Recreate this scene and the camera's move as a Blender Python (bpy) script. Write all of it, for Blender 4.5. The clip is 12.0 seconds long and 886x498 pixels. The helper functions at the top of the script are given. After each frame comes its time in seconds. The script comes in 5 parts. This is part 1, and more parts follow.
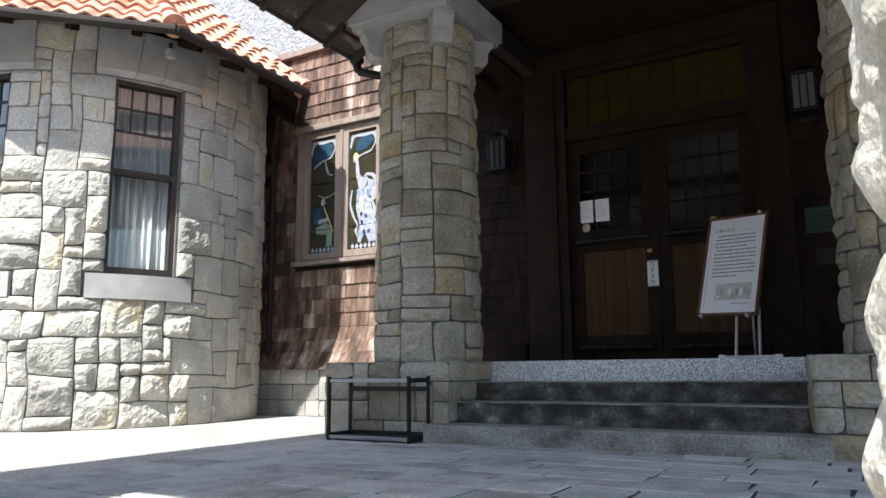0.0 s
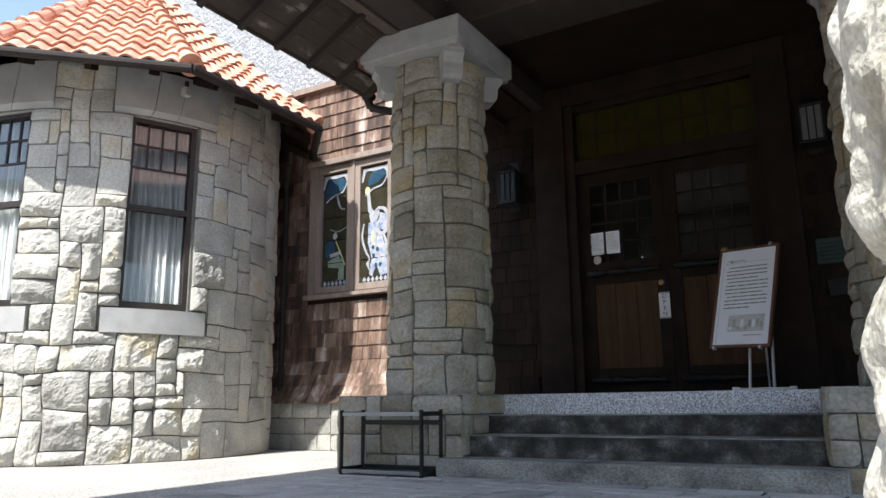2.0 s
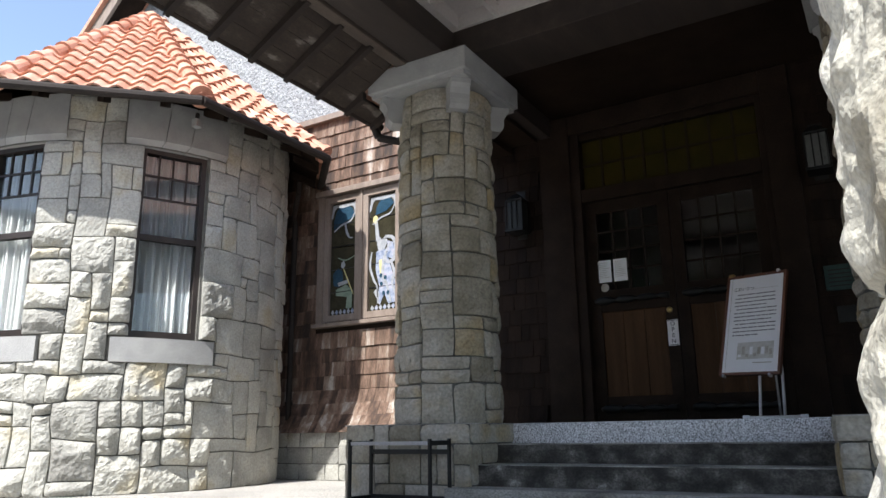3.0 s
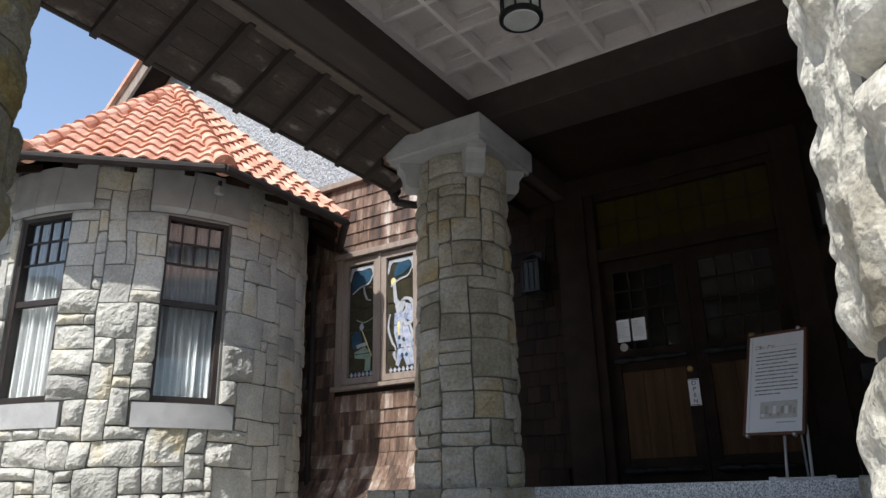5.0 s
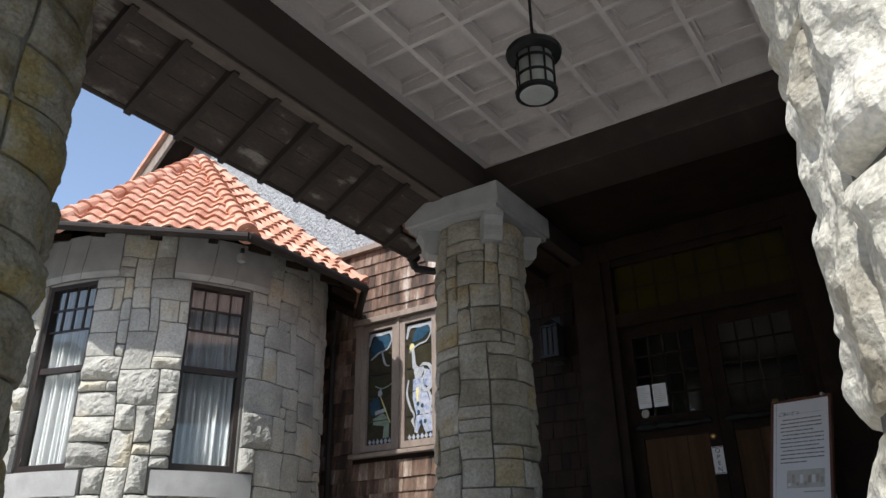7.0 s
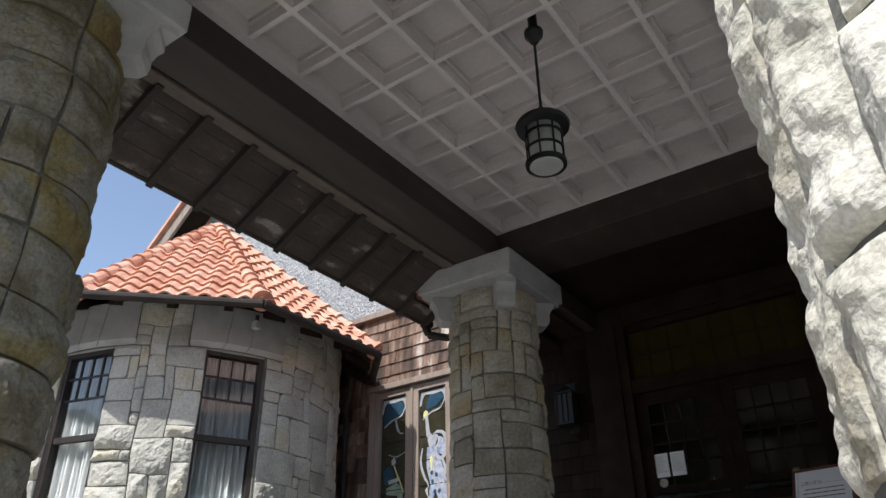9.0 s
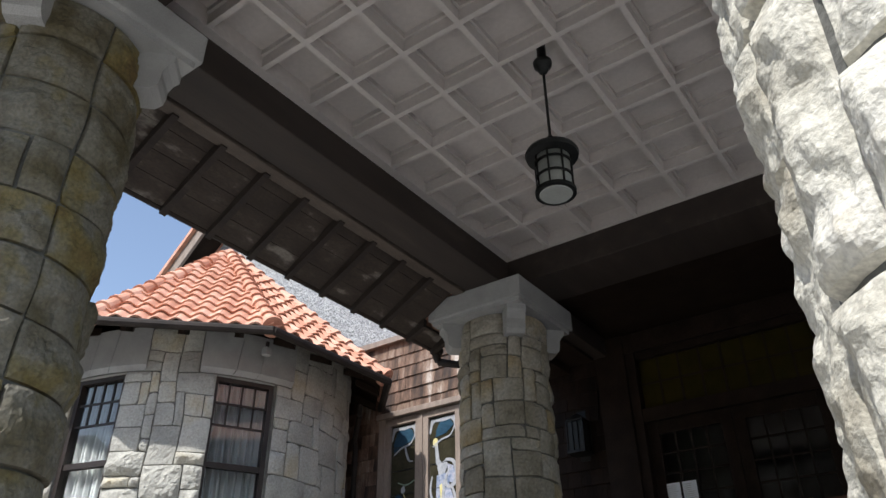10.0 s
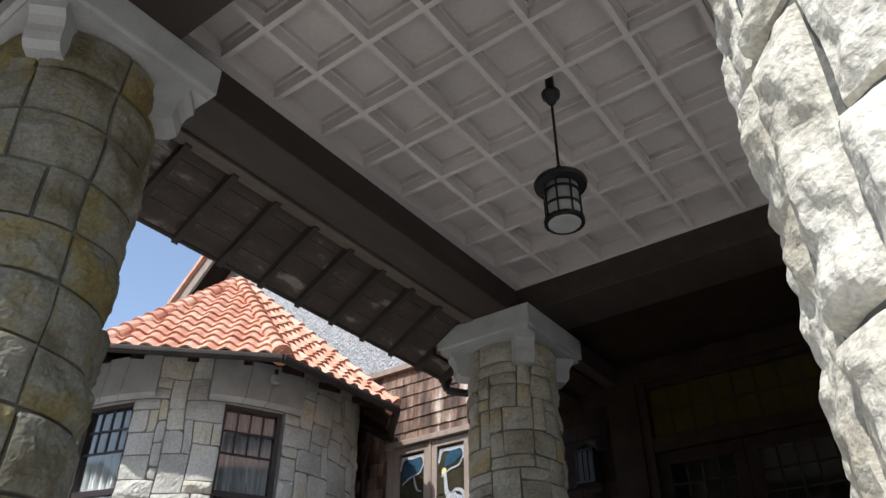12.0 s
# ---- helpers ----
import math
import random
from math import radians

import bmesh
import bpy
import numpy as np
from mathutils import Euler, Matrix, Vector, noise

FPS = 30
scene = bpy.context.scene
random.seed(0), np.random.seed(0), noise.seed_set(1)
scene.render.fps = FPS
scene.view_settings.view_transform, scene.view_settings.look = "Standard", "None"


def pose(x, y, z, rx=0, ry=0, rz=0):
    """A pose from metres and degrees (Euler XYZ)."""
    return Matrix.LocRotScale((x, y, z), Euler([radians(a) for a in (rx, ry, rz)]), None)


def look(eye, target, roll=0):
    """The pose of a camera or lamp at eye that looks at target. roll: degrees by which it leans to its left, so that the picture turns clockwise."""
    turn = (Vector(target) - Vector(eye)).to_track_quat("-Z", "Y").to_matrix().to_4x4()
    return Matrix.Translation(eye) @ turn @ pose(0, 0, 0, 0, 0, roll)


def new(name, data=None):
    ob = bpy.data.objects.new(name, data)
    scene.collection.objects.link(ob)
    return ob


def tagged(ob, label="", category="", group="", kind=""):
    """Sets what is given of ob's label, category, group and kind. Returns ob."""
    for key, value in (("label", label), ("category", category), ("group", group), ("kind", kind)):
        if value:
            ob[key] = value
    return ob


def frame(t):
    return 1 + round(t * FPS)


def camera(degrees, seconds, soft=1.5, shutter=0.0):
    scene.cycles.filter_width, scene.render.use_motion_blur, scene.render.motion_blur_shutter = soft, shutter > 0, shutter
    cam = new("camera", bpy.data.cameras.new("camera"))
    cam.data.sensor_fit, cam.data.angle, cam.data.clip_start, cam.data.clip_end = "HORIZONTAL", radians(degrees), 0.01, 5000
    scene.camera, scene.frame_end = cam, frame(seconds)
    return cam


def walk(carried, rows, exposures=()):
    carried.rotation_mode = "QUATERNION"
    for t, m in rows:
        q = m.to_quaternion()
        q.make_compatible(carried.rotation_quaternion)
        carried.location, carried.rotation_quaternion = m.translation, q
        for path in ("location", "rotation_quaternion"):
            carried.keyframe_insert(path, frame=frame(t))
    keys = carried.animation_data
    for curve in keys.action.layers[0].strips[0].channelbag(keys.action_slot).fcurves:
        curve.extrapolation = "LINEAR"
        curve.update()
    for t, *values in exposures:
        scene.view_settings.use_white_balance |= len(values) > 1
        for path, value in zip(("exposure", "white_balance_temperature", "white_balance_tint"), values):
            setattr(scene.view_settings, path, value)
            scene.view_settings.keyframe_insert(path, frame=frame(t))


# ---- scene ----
# ---- camera ----
cam = camera(62.07, 12.0)
ROWS = [
    (0, 0.0150, 0.0480, 0.5082, 30.032, 9.424, 0.468), (0.5, 0.0174, 0.0440, 0.5068, 30.171, 9.798, 0.500),
    (1, 0.0210, 0.0385, 0.5080, 30.417, 10.313, 0.535), (1.5, 0.0254, 0.0270, 0.5085, 30.665, 10.998, 0.588),
    (2, 0.0308, 0.0085, 0.5065, 30.915, 11.952, 0.625), (2.5, 0.0365, -0.0045, 0.5072, 31.203, 12.983, 0.665),
    (3, 0.0445, -0.0165, 0.5080, 31.538, 14.094, 0.747), (5, 0.0753, -0.0883, 0.5048, 32.983, 18.776, 1.140),
    (5.5, 0.0818, -0.1059, 0.5041, 33.375, 19.998, 1.105), (6, 0.0899, -0.1228, 0.5026, 33.761, 21.218, 1.044),
    (6.5, 0.0973, -0.1395, 0.5015, 34.067, 22.455, 0.970), (7, 0.1035, -0.1607, 0.4996, 34.310, 23.750, 0.930),
    (9, 0.1422, -0.2140, 0.4960, 35.387, 28.735, 0.800), (9.5, 0.1492, -0.2255, 0.4953, 35.738, 29.800, 0.612),
    (10, 0.1540, -0.2380, 0.4942, 36.018, 30.736, 0.416), (10.5, 0.1580, -0.2468, 0.4932, 36.272, 31.498, 0.241),
    (11, 0.1625, -0.2534, 0.4918, 36.422, 32.138, 0.074), (11.5, 0.1645, -0.2574, 0.4911, 36.498, 32.522, 0.004),
    (12, 0.1660, -0.2596, 0.4905, 36.557, 32.850, -0.007)]
walk(cam, [(t, pose(x, y, z, 90 + p, r, w)) for t, x, y, z, w, p, r in ROWS], exposures=[(0, 1.06), (1.5, 1.02), (3, 0.82), (5.5, 0.42), (7, 0.38), (9.5, 0.32), (12, 0.44)])

# ---- light ----
SUN_ELEVATION, SUN_SIDE = radians(52), radians(-2)      # behind the camera, a little to the east
SUN_DIR = Vector((-math.sin(SUN_SIDE) * math.cos(SUN_ELEVATION), -math.cos(SUN_SIDE) * math.cos(SUN_ELEVATION), math.sin(SUN_ELEVATION)))
world = bpy.data.worlds.new("sky")
scene.world = world
world.use_nodes = True
sky = world.node_tree.nodes.new("ShaderNodeTexSky")
sky.sky_type, sky.sun_disc = "NISHITA", False
sky.dust_density = 1.0
sky.sun_elevation, sky.sun_rotation = SUN_ELEVATION, math.atan2(SUN_DIR.x, SUN_DIR.y)
haze = world.node_tree.nodes.new("ShaderNodeHueSaturation")      # thin summer haze pales the blue
haze.inputs["Saturation"].default_value, haze.inputs["Value"].default_value = 0.92, 1.56
world.node_tree.links.new(sky.outputs[0], haze.inputs["Color"])
world.node_tree.links.new(haze.outputs[0], world.node_tree.nodes["Background"].inputs[0])
world.node_tree.nodes["Background"].inputs[1].default_value = 0.118
sun = new("sun", bpy.data.lights.new("sun", "SUN"))
sun.data.energy, sun.data.angle, sun.data.color = 5.0, radians(0.55), (1.0, 0.975, 0.945)
sun.matrix_world = look(SUN_DIR * 20, (0, 0, 0))


# ---- materials ----
def ramp(nt, stops):
    n = nt.nodes.new("ShaderNodeValToRGB")
    while len(n.color_ramp.elements) < len(stops):
        n.color_ramp.elements.new(0.5)
    for e, (p, c) in zip(n.color_ramp.elements, stops):
        e.position, e.color = p, (*c, 1)
    return n


def mat(name, stops, scale=4.0, detail=6.0, fine=60.0, grain=0.25, rough=(0.6, 0.9), bump=0.3, bump_scale=30.0, metal=0.0, spread=0.0,
        stretch=(1, 1, 1), island=False, dist=0.01, sheen=0.5):
    """A surface with broad stains through a ramp, fine grain, relief, and a spread of tone from piece to piece."""
    m = bpy.data.materials.new(name)
    m.use_nodes = True
    nt = m.node_tree
    L, b = nt.links.new, nt.nodes["Principled BSDF"]
    geo = nt.nodes.new("ShaderNodeNewGeometry")
    mp = nt.nodes.new("ShaderNodeMapping")
    mp.inputs["Scale"].default_value = stretch
    L(geo.outputs["Position"], mp.inputs[0])
    big, small, rel = (nt.nodes.new("ShaderNodeTexNoise") for _ in range(3))
    for n, s, d in ((big, scale, detail), (small, fine, 3), (rel, bump_scale, 5)):
        n.inputs["Scale"].default_value, n.inputs["Detail"].default_value = s, d
        L(mp.outputs[0], n.inputs["Vector"])
    fac = big.outputs[0]
    r = ramp(nt, stops)
    if spread:
        info = nt.nodes.new("ShaderNodeObjectInfo")
        src = geo.outputs["Random Per Island"] if island else info.outputs["Random"]
        ma = nt.nodes.new("ShaderNodeMath")
        ma.operation = "MULTIPLY_ADD"
        L(src, ma.inputs[0])
        ma.inputs[1].default_value = spread
        sub = nt.nodes.new("ShaderNodeMath")
        sub.operation = "SUBTRACT"
        L(fac, sub.inputs[0])
        sub.inputs[1].default_value = spread / 2
        L(sub.outputs[0], ma.inputs[2])
        fac = ma.outputs[0]
    L(fac, r.inputs[0])
    mix = nt.nodes.new("ShaderNodeMix")
    mix.data_type, mix.blend_type = "RGBA", "MULTIPLY"
    mix.inputs[0].default_value = 1.0
    g = ramp(nt, [(0.3, (1 - grain,) * 3), (0.7, (1 + grain * 0.3,) * 3)])
    L(small.outputs[0], g.inputs[0])
    L(r.outputs[0], mix.inputs[6])
    L(g.outputs[0], mix.inputs[7])
    L(mix.outputs[2], b.inputs["Base Color"])
    rr = nt.nodes.new("ShaderNodeMapRange")
    rr.inputs[3].default_value, rr.inputs[4].default_value = rough
    L(small.outputs[0], rr.inputs[0])
    L(rr.outputs[0], b.inputs["Roughness"])
    b.inputs["Metallic"].default_value = metal
    b.inputs["Specular IOR Level"].default_value = sheen
    if bump:
        bn = nt.nodes.new("ShaderNodeBump")
        bn.inputs["Strength"].default_value, bn.inputs["Distance"].default_value = bump, dist
        L(rel.outputs[0], bn.inputs["Height"])
        L(bn.outputs[0], b.inputs["Normal"])
    return m


def glass(name, tint=(0.9, 0.95, 0.95), rough=0.0):
    m = bpy.data.materials.new(name)
    m.use_nodes = True
    nt = m.node_tree
    b = nt.nodes["Principled BSDF"]
    b.inputs["Base Color"].default_value = (*tint, 1)
    b.inputs["Roughness"].default_value = rough
    b.inputs["Transmission Weight"].default_value = 1.0
    b.inputs["IOR"].default_value = 1.45
    return m


STONE = mat("tuff_stone", [(0.25, (0.215, 0.19, 0.14)), (0.42, (0.30, 0.275, 0.22)), (0.56, (0.37, 0.345, 0.295)), (0.70, (0.345, 0.29, 0.195)), (0.85, (0.28, 0.205, 0.10))],
            scale=2.6, detail=9, fine=45, grain=0.3, rough=(0.8, 0.97), bump=0.6, bump_scale=20, spread=0.42, dist=0.02)
PALE_STONE = mat("pale_tuff", [(0.25, (0.27, 0.265, 0.24)), (0.45, (0.38, 0.375, 0.335)), (0.62, (0.47, 0.46, 0.41)), (0.74, (0.45, 0.41, 0.31)), (0.85, (0.40, 0.33, 0.20))],
                 scale=2.2, detail=9, fine=50, grain=0.25, rough=(0.8, 0.97), bump=0.6, bump_scale=22, spread=0.34, dist=0.02)
# Moss tints on tuff, darkened overall as well for the shade on this column.
MOSSY_SHADED = mat("mossy_tuff", [(0.28, (0.095, 0.080, 0.042)), (0.40, (0.145, 0.132, 0.095)), (0.50, (0.19, 0.18, 0.148)), (0.58, (0.175, 0.155, 0.09)), (0.68, (0.175, 0.138, 0.05)), (0.82, (0.125, 0.086, 0.03))],
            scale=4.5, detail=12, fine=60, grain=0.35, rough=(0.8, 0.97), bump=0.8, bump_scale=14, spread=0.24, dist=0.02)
# Pitted tuff, its colour lifted above STONE with the sun on this column.
PIER_STONE = mat("sunlit_pitted_tuff", [(0.30, (0.24, 0.215, 0.16)), (0.40, (0.46, 0.44, 0.37)), (0.50, (0.55, 0.535, 0.465)), (0.62, (0.59, 0.575, 0.515)), (0.70, (0.52, 0.47, 0.35)), (0.80, (0.36, 0.355, 0.34))],
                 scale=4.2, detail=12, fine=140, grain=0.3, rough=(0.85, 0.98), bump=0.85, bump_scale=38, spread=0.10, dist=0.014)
JOINT = mat("dirty_joint", [(0.3, (0.022, 0.020, 0.017)), (0.7, (0.05, 0.046, 0.038))], scale=9, rough=(0.9, 1), bump=0.6, bump_scale=60)
MORTAR = mat("mortar", [(0.3, (0.085, 0.085, 0.078)), (0.7, (0.14, 0.14, 0.125))], scale=6, rough=(0.85, 1), bump=0.5, bump_scale=60)
PALE_MORTAR = mat("pale_mortar", [(0.3, (0.10, 0.097, 0.087)), (0.7, (0.17, 0.165, 0.148))], scale=6, rough=(0.85, 1), bump=0.5, bump_scale=60)
GRANITE = mat("dressed_granite", [(0.3, (0.31, 0.31, 0.305)), (0.7, (0.40, 0.40, 0.385))], scale=5, fine=260, grain=0.35, rough=(0.55, 0.85), bump=0.25, bump_scale=180, dist=0.003)
SPECKLED = mat("speckled_granite", [(0.3, (0.60, 0.605, 0.615)), (0.7, (0.71, 0.715, 0.725))], scale=3, fine=95, grain=0.85, rough=(0.45, 0.7), bump=0.1, bump_scale=120, dist=0.003)
STEP_STONE = mat("worn_step_stone", [(0.32, (0.016, 0.015, 0.013)), (0.46, (0.042, 0.039, 0.034)), (0.56, (0.088, 0.083, 0.073)), (0.66, (0.15, 0.142, 0.125)), (0.74, (0.38, 0.37, 0.345))],
                 scale=8, detail=15, fine=75, grain=0.6, rough=(0.75, 0.95), bump=0.6, bump_scale=45, stretch=(0.9, 1, 1.1), dist=0.008)
STEP_PALE = mat("pale_step_stone", [(0.30, (0.11, 0.104, 0.092)), (0.42, (0.23, 0.22, 0.198)), (0.58, (0.33, 0.318, 0.288)), (0.75, (0.40, 0.388, 0.355))],
                scale=4.0, detail=15, fine=60, grain=0.5, rough=(0.75, 0.95), bump=0.6, bump_scale=50, stretch=(1.0, 1, 1.6), dist=0.005)
SLAB = mat("paving_slab_stone", [(0.25, (0.32, 0.305, 0.285)), (0.42, (0.44, 0.422, 0.395)), (0.58, (0.53, 0.512, 0.48)), (0.75, (0.60, 0.58, 0.545))], scale=5.5, detail=12, fine=80, grain=0.3,
           rough=(0.7, 0.92), bump=0.6, bump_scale=30, spread=0.3)
GRAVEL = mat("pale_gravel", [(0.3, (0.45, 0.435, 0.40)), (0.6, (0.57, 0.55, 0.51)), (0.8, (0.50, 0.47, 0.425))], scale=1.2, fine=48, grain=0.55,
             rough=(0.85, 1), bump=0.9, bump_scale=90, dist=0.02)
TERRACOTTA = mat("terracotta", [(0.25, (0.47, 0.215, 0.135)), (0.5, (0.58, 0.295, 0.20)), (0.75, (0.66, 0.39, 0.285))], scale=5, fine=70, grain=0.2,
                 rough=(0.55, 0.8), bump=0.25, bump_scale=60, spread=0.45, dist=0.004)
STUCCO = mat("pebbledash", [(0.3, (0.27, 0.275, 0.285)), (0.7, (0.45, 0.455, 0.46))], scale=22, detail=4, fine=60, grain=0.4, rough=(0.9, 1), bump=1.0, bump_scale=22, dist=0.05)
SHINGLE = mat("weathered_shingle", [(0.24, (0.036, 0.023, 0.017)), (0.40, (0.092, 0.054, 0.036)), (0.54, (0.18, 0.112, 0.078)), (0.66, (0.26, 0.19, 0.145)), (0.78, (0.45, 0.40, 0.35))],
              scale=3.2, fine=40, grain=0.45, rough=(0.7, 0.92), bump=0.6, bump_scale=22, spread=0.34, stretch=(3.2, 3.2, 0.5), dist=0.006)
# Copy of the wall's shingles with the porch shade put into its colour.
PORCH_SHADE_SHINGLE = mat("porch_shade_shingle", [(0.3, (0.013, 0.0088, 0.0067)), (0.7, (0.029, 0.0185, 0.0135))], scale=3, fine=40, grain=0.4, rough=(0.6, 0.85),
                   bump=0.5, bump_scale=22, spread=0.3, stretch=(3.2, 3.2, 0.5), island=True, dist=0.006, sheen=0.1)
DARK_WOOD = mat("dark_painted_wood", [(0.3, (0.017, 0.0112, 0.0082)), (0.7, (0.032, 0.0215, 0.0158))], scale=3, fine=45, grain=0.3, rough=(0.45, 0.7),
                bump=0.25, bump_scale=30, stretch=(1.5, 1.5, 1.5), dist=0.004, sheen=0.1)
BEAM_WOOD = mat("brown_beam_wood", [(0.3, (0.019, 0.0128, 0.0098)), (0.6, (0.032, 0.0218, 0.0168)), (0.8, (0.058, 0.043, 0.034))], scale=2.5, fine=40, grain=0.35,
                rough=(0.55, 0.8), bump=0.35, bump_scale=18, stretch=(3, 0.5, 3), dist=0.006)
STRIP_WOOD = mat("worn_strip_wood", [(0.3, (0.060, 0.044, 0.034)), (0.6, (0.095, 0.072, 0.057)), (0.8, (0.13, 0.105, 0.086))], scale=2.5, fine=40, grain=0.35,
                 rough=(0.55, 0.8), bump=0.35, bump_scale=18, stretch=(3, 0.5, 3), dist=0.006)
SOFFIT_WOOD = mat("soffit_boards", [(0.3, (0.030, 0.021, 0.0155)), (0.55, (0.050, 0.036, 0.027)), (0.64, (0.066, 0.050, 0.040)), (0.71, (0.22, 0.195, 0.168))], scale=3.0, detail=8,
                  fine=40, grain=0.4, rough=(0.6, 0.9), bump=0.4, bump_scale=20, stretch=(2.2, 0.9, 2), spread=0.12, dist=0.006)
TRIM_WOOD = mat("taupe_window_trim", [(0.3, (0.20, 0.155, 0.125)), (0.7, (0.29, 0.235, 0.195))], scale=3, fine=50, grain=0.25, rough=(0.5, 0.75), bump=0.25,
                bump_scale=30, stretch=(3, 3, 0.7), dist=0.004)
DOOR_PANEL = mat("brown_door_panel", [(0.3, (0.055, 0.028, 0.013)), (0.6, (0.088, 0.046, 0.022)), (0.8, (0.122, 0.067, 0.034))], scale=2.0, fine=45, grain=0.3, sheen=0.15,
                 rough=(0.5, 0.7), bump=0.15, bump_scale=24, stretch=(6, 6, 0.4), dist=0.003)
CEILING_PAINT = mat("ceiling_paint", [(0.3, (0.405, 0.372, 0.35)), (0.7, (0.475, 0.438, 0.415))], scale=0.9, fine=30, grain=0.08, rough=(0.55, 0.8), bump=0.08, bump_scale=40)
IRON = mat("black_iron", [(0.3, (0.012, 0.013, 0.013)), (0.7, (0.028, 0.029, 0.028))], scale=8, fine=80, grain=0.3, rough=(0.35, 0.6), bump=0.2, bump_scale=60, metal=0.6, dist=0.002)
SASH = mat("dark_sash", [(0.3, (0.016, 0.011, 0.009)), (0.7, (0.03, 0.021, 0.017))], scale=5, rough=(0.4, 0.6), bump=0.15)
STEEL = mat("steel_tube", [(0.3, (0.62, 0.62, 0.62)), (0.7, (0.74, 0.74, 0.74))], scale=5, grain=0.1, rough=(0.35, 0.5), bump=0.05, metal=0.35)
RAIL = mat("dull_aluminium", [(0.3, (0.30, 0.30, 0.31)), (0.7, (0.40, 0.40, 0.41))], scale=5, grain=0.15, rough=(0.35, 0.55), bump=0.05, metal=0.8)
GUTTER = mat("gutter_metal", [(0.3, (0.020, 0.016, 0.014)), (0.7, (0.036, 0.029, 0.025))], scale=4, rough=(0.6, 0.8), bump=0.1, sheen=0.25)
PAPER = mat("white_paper", [(0.3, (0.84, 0.85, 0.87)), (0.7, (0.89, 0.89, 0.90))], scale=2, grain=0.02, rough=(0.6, 0.8), bump=0.0)
INK = mat("dark_ink", [(0.3, (0.05, 0.05, 0.055)), (0.7, (0.08, 0.08, 0.085))], scale=4, grain=0.1, rough=(0.6, 0.8), bump=0.0)
GREY_INK = mat("grey_ink", [(0.3, (0.16, 0.16, 0.17)), (0.7, (0.24, 0.24, 0.25))], scale=4, grain=0.1, rough=(0.6, 0.8), bump=0.0)
FAINT_INK = mat("sepia_print", [(0.3, (0.42, 0.39, 0.33)), (0.7, (0.56, 0.53, 0.47))], scale=14, grain=0.2, rough=(0.6, 0.8), bump=0.0)
WASH = mat("pale_sepia_wash", [(0.3, (0.56, 0.54, 0.49)), (0.7, (0.70, 0.69, 0.66))], scale=18, grain=0.1, rough=(0.6, 0.8), bump=0.0)
FRAME_WOOD = mat("reddish_board_frame", [(0.3, (0.10, 0.035, 0.016)), (0.7, (0.17, 0.065, 0.032))], scale=4, rough=(0.4, 0.6), bump=0.1, stretch=(2, 2, 0.4))
CURTAIN = mat("white_net_curtain", [(0.3, (0.46, 0.46, 0.46)), (0.7, (0.56, 0.56, 0.56))], scale=3, fine=200, grain=0.1, rough=(0.8, 1), bump=0.1, bump_scale=200)
# Rooms behind the glass: their dimness is put into the plaster's colour.
ROOM = mat("dimmed_room_plaster", [(0.3, (0.10, 0.09, 0.08)), (0.7, (0.15, 0.135, 0.12))], scale=2, rough=(0.8, 1), bump=0.1)
FROSTED = mat("frosted_lamp_glass", [(0.3, (0.26, 0.27, 0.255)), (0.7, (0.32, 0.33, 0.31))], scale=6, grain=0.08, rough=(0.25, 0.4), bump=0.05)
DIM_GLASS = mat("milky_lamp_glass", [(0.3, (0.12, 0.125, 0.12)), (0.7, (0.17, 0.175, 0.165))], scale=6, grain=0.1, rough=(0.2, 0.4), bump=0.05)
# Near-black, slightly green tone for the west lamp.
DARK_GLASS = mat("dark_lamp_glass", [(0.3, (0.010, 0.012, 0.010)), (0.7, (0.017, 0.02, 0.017))], scale=6, grain=0.1, rough=(0.45, 0.6), bump=0.05)
BRASS = mat("brass", [(0.3, (0.55, 0.38, 0.15)), (0.7, (0.68, 0.50, 0.22))], scale=6, grain=0.15, rough=(0.25, 0.4), bump=0.05, metal=1.0)
PLAQUE = mat("green_plaque_metal", [(0.3, (0.02, 0.045, 0.04)), (0.7, (0.035, 0.07, 0.06))], scale=6, rough=(0.4, 0.6), bump=0.2, metal=0.4)
AMBER = mat("amber_transom_glass", [(0.3, (0.030, 0.025, 0.005)), (0.7, (0.046, 0.038, 0.008))], scale=5, grain=0.1, rough=(0.12, 0.25), bump=0.1)
SG_DARK = mat("olive_leaded_glass", [(0.3, (0.028, 0.026, 0.016)), (0.7, (0.05, 0.045, 0.028))], scale=6, rough=(0.1, 0.25), bump=0.15)
SG_BLUE = mat("blue_leaded_glass", [(0.3, (0.02, 0.05, 0.085)), (0.7, (0.035, 0.085, 0.13))], scale=6, rough=(0.1, 0.25), bump=0.15)
SG_WHITE = mat("milky_leaded_glass", [(0.3, (0.30, 0.32, 0.34)), (0.7, (0.43, 0.44, 0.47))], scale=18, rough=(0.15, 0.3), bump=0.15)
SG_PALE = mat("pale_blue_leaded_glass", [(0.3, (0.16, 0.21, 0.32)), (0.5, (0.34, 0.38, 0.48)), (0.65, (0.42, 0.42, 0.50)), (0.8, (0.46, 0.32, 0.42))], scale=16, rough=(0.15, 0.3), bump=0.15)
SG_GREEN = mat("sage_leaded_glass", [(0.3, (0.18, 0.25, 0.19)), (0.7, (0.28, 0.34, 0.27))], scale=8, rough=(0.15, 0.3), bump=0.15)
SG_STRAW = mat("straw_leaded_glass", [(0.3, (0.62, 0.55, 0.25)), (0.7, (0.70, 0.64, 0.36))], scale=8, rough=(0.15, 0.3), bump=0.15)
GLASS = glass("window_glass")


